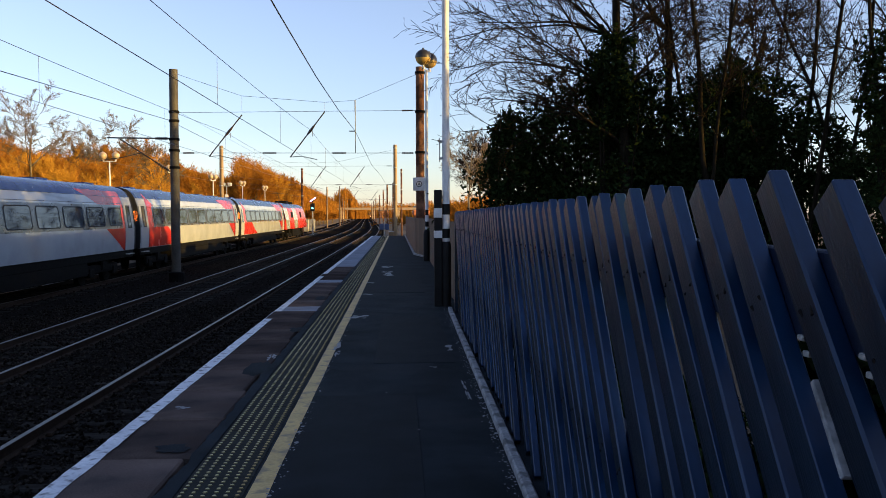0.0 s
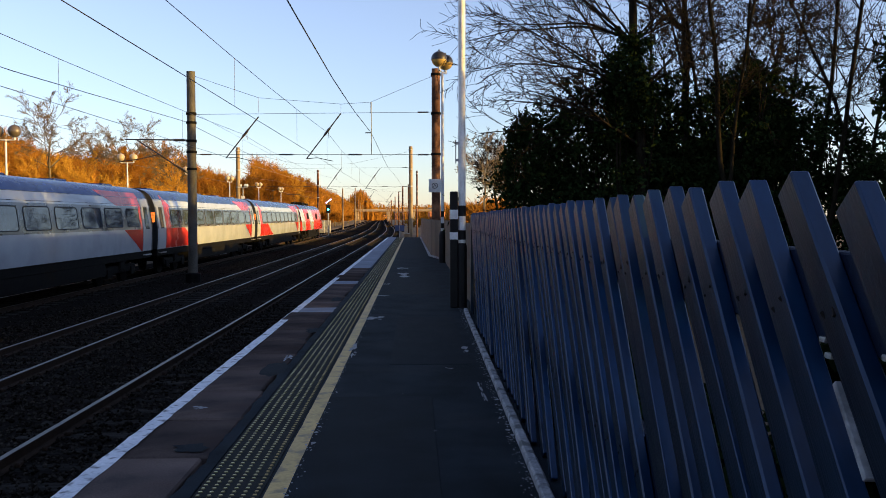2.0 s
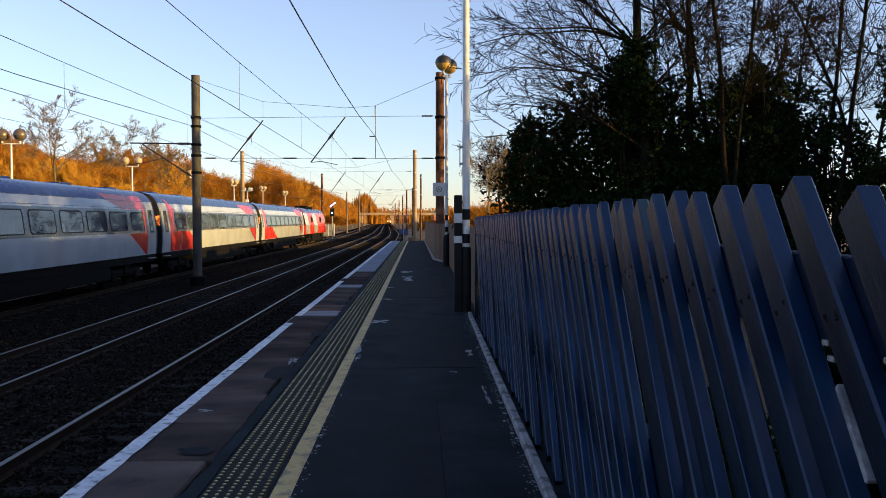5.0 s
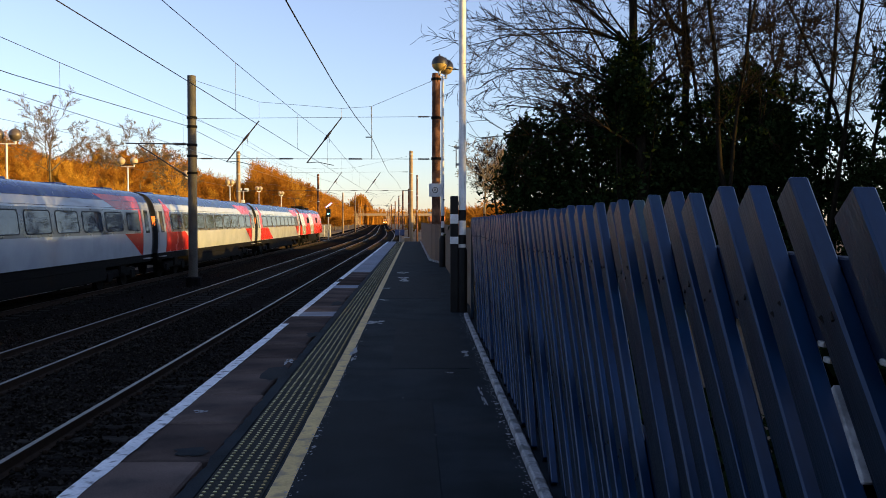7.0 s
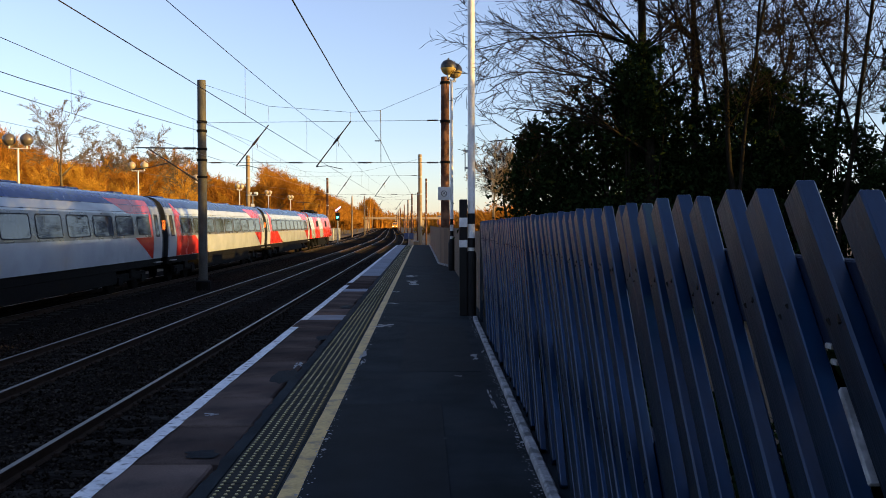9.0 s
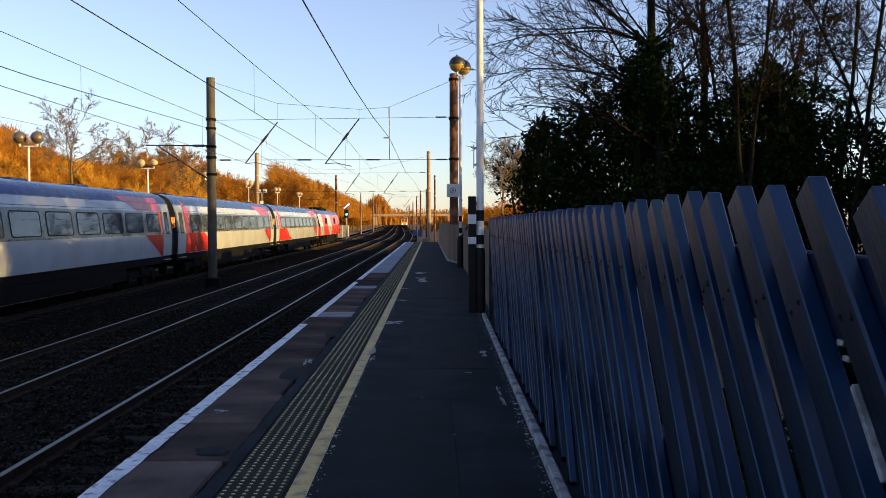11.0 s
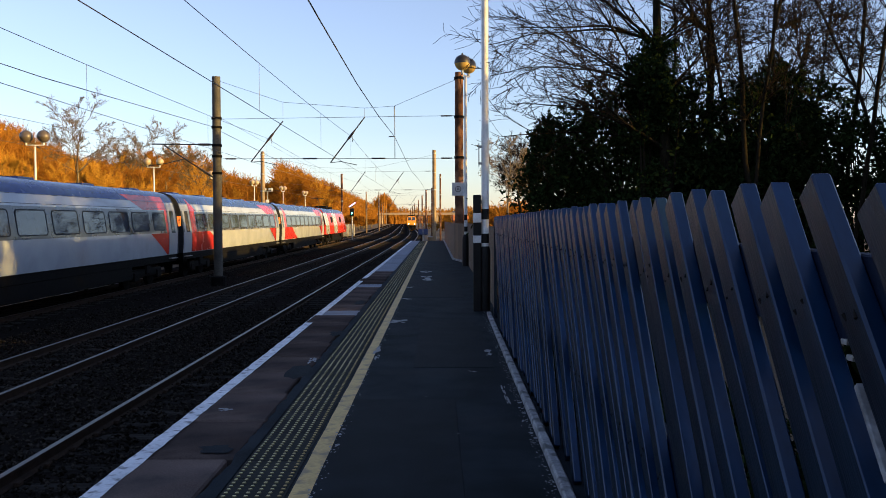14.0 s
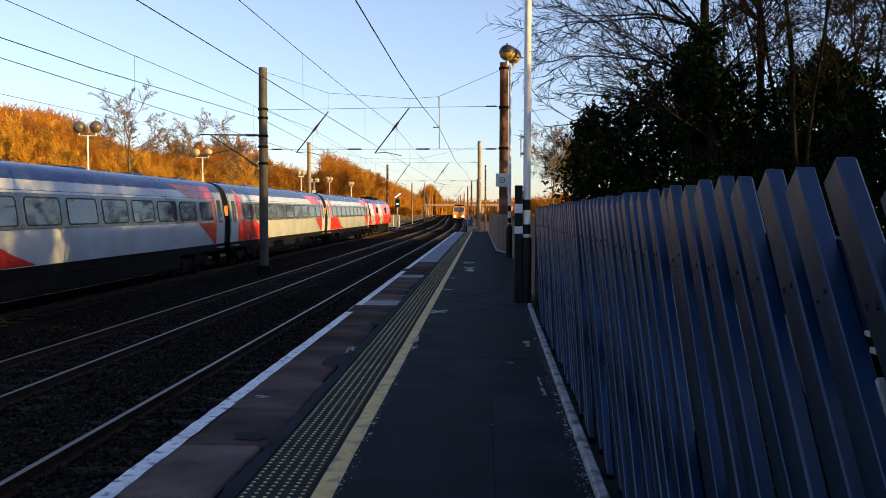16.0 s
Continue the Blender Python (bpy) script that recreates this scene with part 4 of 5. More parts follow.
def build_coach():
    c = thing("railway_coach", pose(0, 0, 0), "white railway coach with red swooshes and a grey window band", "railway coach", "standing train")
    h = COACH_L / 2
    sec = SIDE[:-1] + [(0, 3.79)] + [(-x, z) for x, z in SIDE[:-1]][::-1]
    n = len(sec)
    mats = []
    for q in range(n):
        za, zb = sec[q][1], sec[(q + 1) % n][1]
        z = (za + zb) / 2
        mats.append(0 if z < 2.0 else 1 if z < 2.95 else 0 if z < 3.28 else 2)
    mats[-1] = 3
    g = Geo().sweep(sec, [(-h, 0.97, 1, 0), (-h + 0.08, 1, 1, 0), (-h + 0.3, 1, 1, 0), (-h + 1, 1, 1, 0), (h - 1, 1, 1, 0), (h - 0.3, 1, 1, 0), (h - 0.08, 1, 1, 0), (h, 0.97, 1, 0)], 3, mats)
    part("body", g, [CREAMW, BAND, ROOF, UNDER], c, smooth=True)
    # red swooshes, leaning the same way at both ends
    right = curve_line([(1.17, 9.9), (1.5, 9.15), (2.05, 7.8), (2.5, 7.6), (2.95, 7.3), (3.28, 6.2), (3.5, 5.5)])
    left = curve_line([(1.17, -4.3), (1.5, -5.6), (2.05, -7.0), (2.5, -7.9), (2.95, -8.9), (3.28, -9.6), (3.5, -9.95)])
    for fn, a, b, end, s in ((right, None, 10.05, 1, 1), (left, -10.05, None, -1, 1), (right, None, 10.05, 1, -1), (left, -10.05, None, -1, -1)):
        for zs in ([1.17, 1.3, 1.45, 1.6, 1.8, 2.04], [2.04, 2.2, 2.4, 2.6, 2.8, 2.96], [2.96, 3.05, 3.15, 3.27, 3.38, 3.5]):
            g = Geo()
            mid = zs[0] == 2.04
            if end > 0:
                skin(g, zs, (lambda z: 9.78) if mid else fn, lambda z: max(b, fn(z) + 0.01), 0.004, sides=(s,))
            else:
                skin(g, zs, lambda z: a, (lambda z: -9.3) if mid else fn, 0.004, sides=(s,))
            part("red_swoosh", g, RED, c, "glossy red swoosh")
    # windows in the dark band
    ys = [9.0, 6.85, 4.7, 2.55, 0.4, -1.75, -3.9, -6.05, -8.2]
    for s in (1, -1):
        for y in ys:
            w = 0.86 if y < 9 else 0.72
            def ring(hw, z0, z1, rad, out):
                pts = []
                for cy, cz, a0 in ((hw - rad, z1 - rad, 0), (-hw + rad, z1 - rad, 90), (-hw + rad, z0 + rad, 180), (hw - rad, z0 + rad, 270)):
                    for k in range(5):
                        a = radians(a0 + 22.5 * k)
                        z = cz + rad * math.sin(a)
                        pts.append((s * (side_x(z) + out), y + cy + rad * math.cos(a), z))
                return pts
            pane = Geo()
            pane.face(ring(w, 2.17, 2.83, 0.10, 0.006)[::s])
            po = part("window_pane", pane, GLASS, c, "dark glossy window")
            fr = Geo()
            ra, rb, rc = ring(w + 0.035, 2.135, 2.865, 0.13, 0.002), ring(w + 0.03, 2.14, 2.86, 0.125, 0.014), ring(w, 2.17, 2.83, 0.10, 0.014)
            for A, B in ((ra, rb), (rb, rc), (rc, ring(w, 2.17, 2.83, 0.10, 0.006))):
                for k in range(20):
                    fr.face([A[k], A[(k + 1) % 20], B[(k + 1) % 20], B[k]][::s])
            part("rubber_frame", fr, RUBBER, po)
        for e in (-1, 1):
            y0, y1 = sorted((e * 10.12, e * 11.15))
            d = Geo()
            skin(d, [1.17, 1.6, 2.05, 2.5, 2.95, 3.22], lambda z: y0, lambda z: y1, 0.010, sides=(s,))
            do = part("door", d, DOORW, c, "pale grey passenger door")
            wn_ = Geo()
            ym = (y0 + y1) / 2
            skin(wn_, [2.1, 2.5, 2.9], lambda z: ym - 0.2, lambda z: ym + 0.2, 0.016, sides=(s,))
            part("door_window", wn_, GLASS, do)
            rim = Geo()
            skin(rim, [2.04, 2.5, 2.96], lambda z: ym - 0.26, lambda z: ym + 0.26, 0.013, sides=(s,))
            part("door_window_rim", rim, RUBBER, do)
            part("step", Geo().box(min(s * 1.2, s * 1.42), max(s * 1.2, s * 1.42), y0 + 0.1, y1 - 0.1, 0.98, 1.02, 0.01), GALV, c, "pale metal step")
    # seams along the roof edge
    for s in (1, -1):
        for z in (3.02, 3.29):
            g = Geo().tube([(s * (side_x(z) + 0.002), -h + 0.1, z), (s * (side_x(z) + 0.002), h - 0.1, z)], 0.009, 5)
            part("seam", g, BAND, c)
    for e in (-1, 1):
        part("gangway", Geo().box(-0.55, 0.55, min(e * h, e * (h + 0.34)), max(e * h, e * (h + 0.34)), 1.15, 3.35, 0.05), RUBBER, c, "black rubber gangway")
        part("end_edge", Geo().sweep([(x * 1.004, z + 0.004) for x, z in SIDE[:-1]] + [(-x * 1.004, z + 0.004) for x, z in SIDE[:-1]][::-1], [(e * h - 0.03, 1, 1, 0), (e * h + 0.03, 1, 1, 0)]), RUBBER, c)
        wheelset_bogie(c, e * 8.0)
    for y0, y1, x in ((-5.2, -2.9, 1.2), (-2.5, -0.6, 1.22), (0.1, 2.4, 1.2), (2.9, 5.1, 1.18)):
        part("underframe_box", Geo().box(-x, x, y0, y1, 0.42, 1.15, 0.04), UNDER, c)
    part("skirt", Geo().box(-1.30, 1.30, -h + 0.1, h - 0.1, 0.86, 1.15, 0.02), UNDER, c)
    part("side_fairing", Geo().box(-1.285, 1.285, -6.0, 6.0, 0.4, 0.9, 0.03), UNDER, c)
    part("marker_light", Geo().box(1.08, 1.27, -h - 0.03, -h + 0.02, 2.3, 2.75, 0.01), MARKER, c, "glowing amber marker light")
    for k in range(5):
        part("roof_vent", Geo().box(-0.35, 0.35, -9 + k * 4.5 - 0.5, -9 + k * 4.5 + 0.5, 3.74, 3.83, 0.03), ROOF, c)
    return c


TX = TRACKS[2]
coach = build_coach()
coach.matrix_basis = pose(TX, 24.66, RAIL_Z)
copy_thing(coach, pose(TX, 48.06, RAIL_Z))
copy_thing(coach, pose(TX, 71.6, RAIL_Z))


def build_electric_loco():
    c = thing("electric_locomotive", pose(TX, 93.9, RAIL_Z), "red and white electric locomotive with a raked nose", "locomotive", "standing train")
    h = 9.7
    sec = SIDE[:-1] + [(0, 3.79)] + [(-x, z) for x, z in SIDE[:-1]][::-1]
    n = len(sec)
    mats = [0 if (sec[q][1] + sec[(q + 1) % n][1]) / 2 < 3.3 else 1 for q in range(n)]
    g = Geo().sweep(sec, [(-h, 0.96, 1, 0), (-h + 0.3, 1, 1, 0), (h - 2.4, 1, 1, 0), (h - 1.2, 0.99, 0.86, 0.16), (h - 0.15, 0.96, 0.52, 0.55), (h, 0.9, 0.46, 0.62)], 0, mats)
    part("body", g, [RED, ROOF], c, smooth=True)
    for y0, y1, s in ((-9.0, -6.2, 1), (-2.4, 0.8, 1), (-9.0, -6.2, -1), (-2.4, 0.8, -1)):
        g = Geo()
        skin(g, [1.17, 1.6, 2.05, 2.5, 2.95, 3.25], lambda z: y0 - (z - 1.2) * 0.8, lambda z: y1 - (z - 1.2) * 0.8, 0.006, sides=(s,))
        part("white_flash", g, CREAMW, c, "white slanting flash")
    for s in (1, -1):
        for y in (-4.5, 3.2):
            g = Geo()
            skin(g, [2.3, 2.6, 2.9], lambda z: y - 0.8, lambda z: y + 0.8, 0.01, sides=(s,))
            part("grille", g, UNDER, c, "dark ventilation grille")
        g = Geo()
        skin(g, [2.35, 2.6, 2.85], lambda z: 6.6, lambda z: 7.2, 0.01, sides=(s,))
        part("cab_window", g, GLASS, c)
    part("pantograph", Geo().tube([(0, -5.5, 3.8), (0, -4.2, 4.25), (0, -5.6, 4.75)], 0.03, 6).tube([(-0.7, -5.6, 4.78), (0.7, -5.6, 4.78)], 0.03, 6), WIRE, c)
    part("roof_equipment", Geo().box(-0.6, 0.6, -3.4, -1.6, 3.78, 4.05, 0.05), UNDER, c)
    part("roof_equipment", Geo().box(-0.5, 0.5, 0.4, 2.6, 3.78, 3.98, 0.05), UNDER, c)
    part("underframe", Geo().box(-1.25, 1.25, -3.4, 3.4, 0.35, 1.15, 0.05), UNDER, c)
    for y in (-5.6, 5.6):
        wheelset_bogie(c, y)


build_electric_loco()


def build_freight_loco():
    c = thing("freight_locomotive", pose(0, 0, 0), "orange and yellow diesel freight locomotive with lit headlights", "locomotive")
    sec = [(1.30, 0.95), (1.32, 1.3), (1.32, 2.9), (1.18, 3.35), (0.75, 3.75), (0, 3.9), (-0.75, 3.75), (-1.18, 3.35), (-1.32, 2.9), (-1.32, 1.3), (-1.30, 0.95)]
    g = Geo().sweep(sec, [(0.5, 1, 1, 0), (2.6, 1, 1, 0), (2.7, 0.98, 0.97, 0), (18.7, 0.98, 0.97, 0), (18.8, 1, 1, 0), (21.0, 1, 1, 0)], 0)
    part("body", g, ORANGE, c, "orange painted body", smooth=True)
    front = Geo()
    P = lambda x, z: (x, 0.0 if z <= 2.2 else 0.5 * (z - 2.2) / 1.6, z)
    rows = [(1.28, 0.95), (1.30, 1.5), (1.30, 2.2), (1.26, 2.9), (1.12, 3.35), (0.72, 3.72)]
    for (xa, za), (xb, zb) in zip(rows, rows[1:]):
        front.face([P(-xa, za), P(xa, za), P(xb, zb), P(-xb, zb)])
        for s in (1, -1):
            q = [P(s * xa, za), (s * xa, 0.52, za), (s * xb, 0.52, zb), P(s * xb, zb)]
            front.face(q if s > 0 else q[::-1])
    front.face([P(-0.72, 3.72), P(0.72, 3.72), (0.72, 0.52, 3.74), (-0.72, 0.52, 3.74)])
    front.face([P(-1.28, 0.95), (-1.28, 0.52, 0.95), (1.28, 0.52, 0.95), P(1.28, 0.95)])
    part("cab_front", front, YELLOW, c, "bright yellow cab front")
    for s in (-1, 1):
        g = Geo()
        a, b = sorted((s * 0.12, s * 1.0))
        g.face([(a, 0.045, 2.42), (b * 1.1, 0.045, 2.42), (b * 1.06, 0.335, 3.36), (a * 0.98, 0.335, 3.36)])
        part("windscreen", g, GLASS, c, "dark windscreen")
        part("headlight", Geo().tube([(s * 0.85, 0.02, 1.42), (s * 0.85, -0.05, 1.42)], 0.17, 14), HEADLIGHT, c, "lit round headlight")
        part("buffer", Geo().tube([(s * 0.87, 0.1, 1.05), (s * 0.87, -0.45, 1.05), (s * 0.87, -0.46, 1.05), (s * 0.87, -0.52, 1.05)], [0.1, 0.1, 0.25, 0.24], 14), UNDER, c)
        part("side_window", Geo().box(min(s * 1.30, s * 1.335), max(s * 1.30, s * 1.335), 1.0, 1.8, 2.3, 3.0, 0.01), GLASS, c)
    part("roof_panel", Geo().box(-1.0, 1.0, 0.42, 2.4, 3.52, 3.94, 0.08), UNDER, c, "dark cab roof")
    part("nose_band", Geo().box(-1.2, 1.2, -0.02, 0.01, 1.0, 1.18, 0.005), UNDER, c, "dark lower band")
    part("wiper_band", Geo().box(-0.1, 0.1, 0.02, 0.06, 2.42, 2.6, 0.004), UNDER, c)
    part("buffer_beam", Geo().box(-1.28, 1.28, 0.0, 0.4, 0.55, 0.95, 0.04), UNDER, c)
    part("fuel_tank", Geo().box(-1.2, 1.2, 7.5, 13.5, 0.3, 1.0, 0.08), UNDER, c)
    for y in (4.0, 17.0):
        wheelset_bogie(c, y)
    return c


freight = build_freight_loco()


# ---- trees ----
def unit(v):
    return v / (np.linalg.norm(v) + 1e-9)


def grow(rng, segs, p, d, length, r, level, cfg):
    """Adds one limb and its side shoots to segs[level]."""
    n = cfg["seg"][level]
    step = length / n
    pts = [p]
    for i in range(n):
        d = unit(d + rng.normal(0, cfg["wob"][level], 3) + np.array(cfg["pull"][level]))
        q = p + d * step
        ra, rb = r * (1 - 0.75 * i / n), r * (1 - 0.75 * (i + 1) / n)
        segs[level].append((*p, *q, max(ra, cfg["rmin"]), max(rb, cfg["rmin"])))
        p = q
        if level + 1 < len(cfg["seg"]) and i / n >= cfg["bare"][level]:
            for _ in range(rng.poisson(cfg["kids"][level])):
                side = unit(np.cross(d, rng.normal(size=3)))
                a = rng.uniform(*cfg["ang"][level])
                nd = unit(d * math.cos(a) + side * math.sin(a) + np.array(cfg["lean"]))
                grow(rng, segs, p, nd, length * cfg["len"][level] * rng.uniform(0.6, 1.2) * (1 - 0.45 * i / n), rb * (cfg["thin"][level] if "thin" in cfg else 0.6), level + 1, cfg)


OAK = dict(seg=(9, 7, 6, 4), wob=(0.07, 0.12, 0.16, 0.2), pull=((0, 0, 0.03), (0, 0, 0.02), (0, 0, 0.03), (0, 0, 0.04)), kids=(2.2, 1.9, 1.8), ang=((0.7, 1.25), (0.5, 1.0), (0.4, 0.9)), bare=(0.25, 0.15, 0.05), len=(0.5, 0.42, 0.42), rmin=0.0055, lean=(0, 0, 0))
FINE = dict(seg=(10, 10, 8, 6), wob=(0.05, 0.085, 0.11, 0.13), pull=((0, 0, 0.02), (0, 0, -0.035), (0, 0, 0.005), (0, 0, 0.03)), kids=(2.2, 1.6, 1.25), ang=((0.7, 1.2), (0.4, 0.9), (0.35, 0.8)), bare=(0.35, 0.12, 0.08), len=(0.3, 0.42, 0.5), rmin=0.0047, lean=(0, 0, 0.0), thin=(0.26, 0.6, 0.62))
POLE = dict(seg=(16, 7, 5, 4), wob=(0.06, 0.12, 0.16, 0.2), pull=((0, 0, 0.02), (0, 0, 0.04), (0, 0, 0.03), (0, 0, 0.03)), kids=(2.1, 2.0, 1.6), ang=((0.6, 1.15), (0.5, 1.1), (0.5, 1.1)), bare=(0.22, 0.1, 0.1), len=(0.21, 0.44, 0.45), rmin=0.0052, lean=(0, 0, 0.0), thin=(0.36, 0.5, 0.5))


def tree(name, m, cfg, h, r, seed, label, bark, twig, d0=(0, 0, 1), group="", extra=None):
    rng = np.random.default_rng(seed)
    segs = [[] for _ in cfg["seg"]]
    grow(rng, segs, np.zeros(3), unit(np.array(d0, float)), h, r, 0, cfg)
    if extra:
        for z, d, L, rr in extra:
            k = min(int(z / h * cfg["seg"][0]), cfg["seg"][0] - 1)
            grow(rng, segs, np.array(segs[0][k][:3]), unit(np.array(d, float)), L, rr, 1, cfg)
    t = thing(name, m, label, "tree", group)
    part("trunk", twigs_mesh("trunk", segs[0], 10, bark), None, t)
    tagged(part("branchwork", twigs_mesh("branchwork", segs[1], 6, bark), None, t), kind="stuff")
    rest = [s for q in segs[2:] for s in q]
    tagged(part("twig_crown", twigs_mesh("twig_crown", rest, 3, twig), None, t), kind="stuff")
    return t


def build_right_trees():
    lab = "bare dark winter tree behind the fence"
    G = "trees behind the fence"
    pick = random.Random(6)
    spread = [(3.3 + 0.2 * k, (-1, pick.uniform(-0.5, 0.5), pick.uniform(0.45, 1.0)), pick.uniform(2.7, 3.7), pick.uniform(0.02, 0.033)) for k in range(24)]
    spread += [(4.4 + 0.35 * k, (0.9, pick.uniform(-0.5, 0.5), pick.uniform(0.6, 1.2)), pick.uniform(2.0, 3.0), 0.02) for k in range(9)]
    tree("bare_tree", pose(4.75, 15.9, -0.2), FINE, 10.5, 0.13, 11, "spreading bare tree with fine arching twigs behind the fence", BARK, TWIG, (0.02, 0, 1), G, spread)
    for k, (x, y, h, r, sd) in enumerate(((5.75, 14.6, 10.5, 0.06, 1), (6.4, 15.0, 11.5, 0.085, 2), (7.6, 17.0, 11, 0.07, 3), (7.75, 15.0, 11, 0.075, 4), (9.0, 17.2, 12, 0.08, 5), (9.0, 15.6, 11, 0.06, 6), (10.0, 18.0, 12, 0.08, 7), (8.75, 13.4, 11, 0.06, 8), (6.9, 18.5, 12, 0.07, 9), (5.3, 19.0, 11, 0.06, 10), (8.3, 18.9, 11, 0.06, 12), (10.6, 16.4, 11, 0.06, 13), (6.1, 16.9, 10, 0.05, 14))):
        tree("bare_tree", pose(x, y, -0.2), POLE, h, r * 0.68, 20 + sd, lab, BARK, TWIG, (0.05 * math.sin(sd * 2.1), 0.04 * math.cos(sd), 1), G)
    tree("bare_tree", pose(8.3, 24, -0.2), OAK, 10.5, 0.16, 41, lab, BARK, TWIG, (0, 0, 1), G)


build_right_trees()


def build_evergreens():
    rng = np.random.default_rng(12)
    # the one at x 11.6 is out of view, added to shade the train
    blobs = ((2.95, 19.0, 2.9, 0.7, 1.0), (3.4, 18.0, 3.0, 1.0, 1.15), (4.0, 17.0, 3.2, 0.95, 1.35), (4.9, 16.5, 3.5, 0.85, 1.5), (5.7, 16.6, 3.0, 0.85, 1.15), (6.6, 16.0, 3.3, 0.95, 1.25), (7.6, 16.2, 3.1, 0.95, 1.15), (9.1, 17.0, 2.8, 0.6, 0.9), (8.35, 13.0, 3.5, 0.4, 1.1), (8.9, 15.3, 1.9, 0.5, 0.9), (11.6, 15.6, 3.0, 1.4, 1.8), (4.6, 16.2, 4.25, 0.5, 0.85), (6.95, 16.2, 3.6, 0.85, 0.95))
    for k, (x, y, z, rx, rz) in enumerate(blobs):
        t = thing("evergreen_shrub", pose(x, y, -0.15), "dense dark ivy and holly growth behind the fence", "shrub", "evergreens behind the fence")
        stems = []
        for q in range(7):
            e = rng.normal(0, 1, 3)
            stems.append((0, 0, 0, 0.12 * e[0], 0.12 * e[1], (z + 0.15) * 0.5, 0.05, 0.03))
            stems.append((0.12 * e[0], 0.12 * e[1], (z + 0.15) * 0.5, rx * 0.6 * e[0] * 0.6, 0.5 * e[1], (z + 0.15) + rz * 0.5 * abs(e[2]) * 0.6, 0.03, 0.008))
        tagged(part("stem_growth", twigs_mesh("stem_growth", stems, 6, BARK), None, t), kind="stuff")
        n = int((4000 if k < 3 else 4600 if k == 7 else 6000) * (0.5 + rx))
        ry = max(rx, 0.9)
        u = rng.normal(size=(n, 3))
        u /= np.linalg.norm(u, axis=1, keepdims=True)
        rad = rng.uniform(0.35, 1.0, (n, 1)) ** 0.5
        ph = rng.uniform(0, 6, 6)
        lump = 1 + 0.20 * np.sin(u[:, 0:1] * 5 + ph[0]) * np.sin(u[:, 2:3] * 6 + ph[1]) + 0.12 * np.sin(u[:, 1:2] * 9 + ph[2]) + 0.1 * np.sin(u[:, 2:3] * 13 + u[:, 0:1] * 11 + ph[3])
        c = u * rad * lump * np.array([rx, ry, rz])
        c[:, 2] += z + 0.15
        # skirts down to the ground
        m = int((900 if k == 7 else 3200) * (0.5 + rx))
        s = np.stack([rng.normal(0, rx * 0.62, m), rng.normal(0, ry * 0.5, m), rng.uniform(0.15, z, m)], 1)
        # sprays that break the outline
        sp = []
        for q in range(26):
            w = unit(rng.normal(size=3) + np.array([-0.2, 0, 0.5]))
            base = w * np.array([rx, ry, rz]) * 0.95 + np.array([0, 0, z + 0.15])
            dd = unit(w + rng.normal(0, 0.5, 3))
            L = rng.uniform(0.1, 0.32)
            sp += [base + dd * L * f + rng.normal(0, 0.035, 3) for f in np.linspace(0, 1, 16)]
        pts = np.concatenate([c, s, np.array(sp)])
        keep = np.array([noise.noise(Vector((p[0] * 1.6 + x, p[1] * 1.6 + y, p[2] * 1.6))) > (-0.06 if p[2] > 2.3 else -0.35) for p in pts])
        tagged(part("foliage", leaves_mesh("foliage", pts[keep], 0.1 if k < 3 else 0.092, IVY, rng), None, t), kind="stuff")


build_evergreens()


def build_ivy_bank():
    """Dark ivy added close behind the picket fence to darken its gaps: tall beside the first boards, low further on."""
    rng = np.random.default_rng(44)
    for y0, y1, h, x1 in ((-3.2, -0.6, 1.5, 2.3), (-0.6, 1.65, 1.48, 2.2), (1.65, 6.0, 0.42, 3.2), (6.0, 10.0, 0.4, 3.2), (10.0, 14.2, 0.4, 3.0)):
        t = thing("ivy_bank", pose(0, y0, -0.15), "dense dark ivy added behind the picket fence to darken its gaps", "shrub", "ivy behind the fence")
        L = y1 - y0
        n = int(9000 * L * (h + 0.15) * 0.5)
        x0 = fence_x(y0) + 0.26
        c = np.stack([rng.uniform(x0, x1, n), rng.uniform(0, L, n), (h + 0.15) * rng.uniform(0, 1, n) ** 0.8 * (1 - 0.12 * np.abs(np.sin(np.arange(n) * 0.37)))], 1)
        # a ragged outer edge and rounded top
        c[:, 0] = x0 + (c[:, 0] - x0) * (0.78 + 0.16 * np.sin((c[:, 1] + y0) * 2.3) + 0.08 * np.sin((c[:, 1] + y0) * 6.1))
        c[:, 2] *= 1 - 0.45 * ((c[:, 0] - x0) / (x1 - x0)) ** 2
        stems = []
        for q in range(int(5 * L)):
            a = np.array([rng.uniform(x0, x1), rng.uniform(0, L), 0.0])
            b = a + np.array([rng.normal(0, 0.1), rng.normal(0, 0.1), h * rng.uniform(0.6, 1.0)])
            stems.append((*a, *b, 0.02, 0.006))
        tagged(part("stem_growth", twigs_mesh("stem_growth", stems, 5, BARK), None, t), kind="stuff")
        tagged(part("foliage", leaves_mesh("foliage", c, 0.1, IVY, rng), None, t), kind="stuff")


build_ivy_bank()


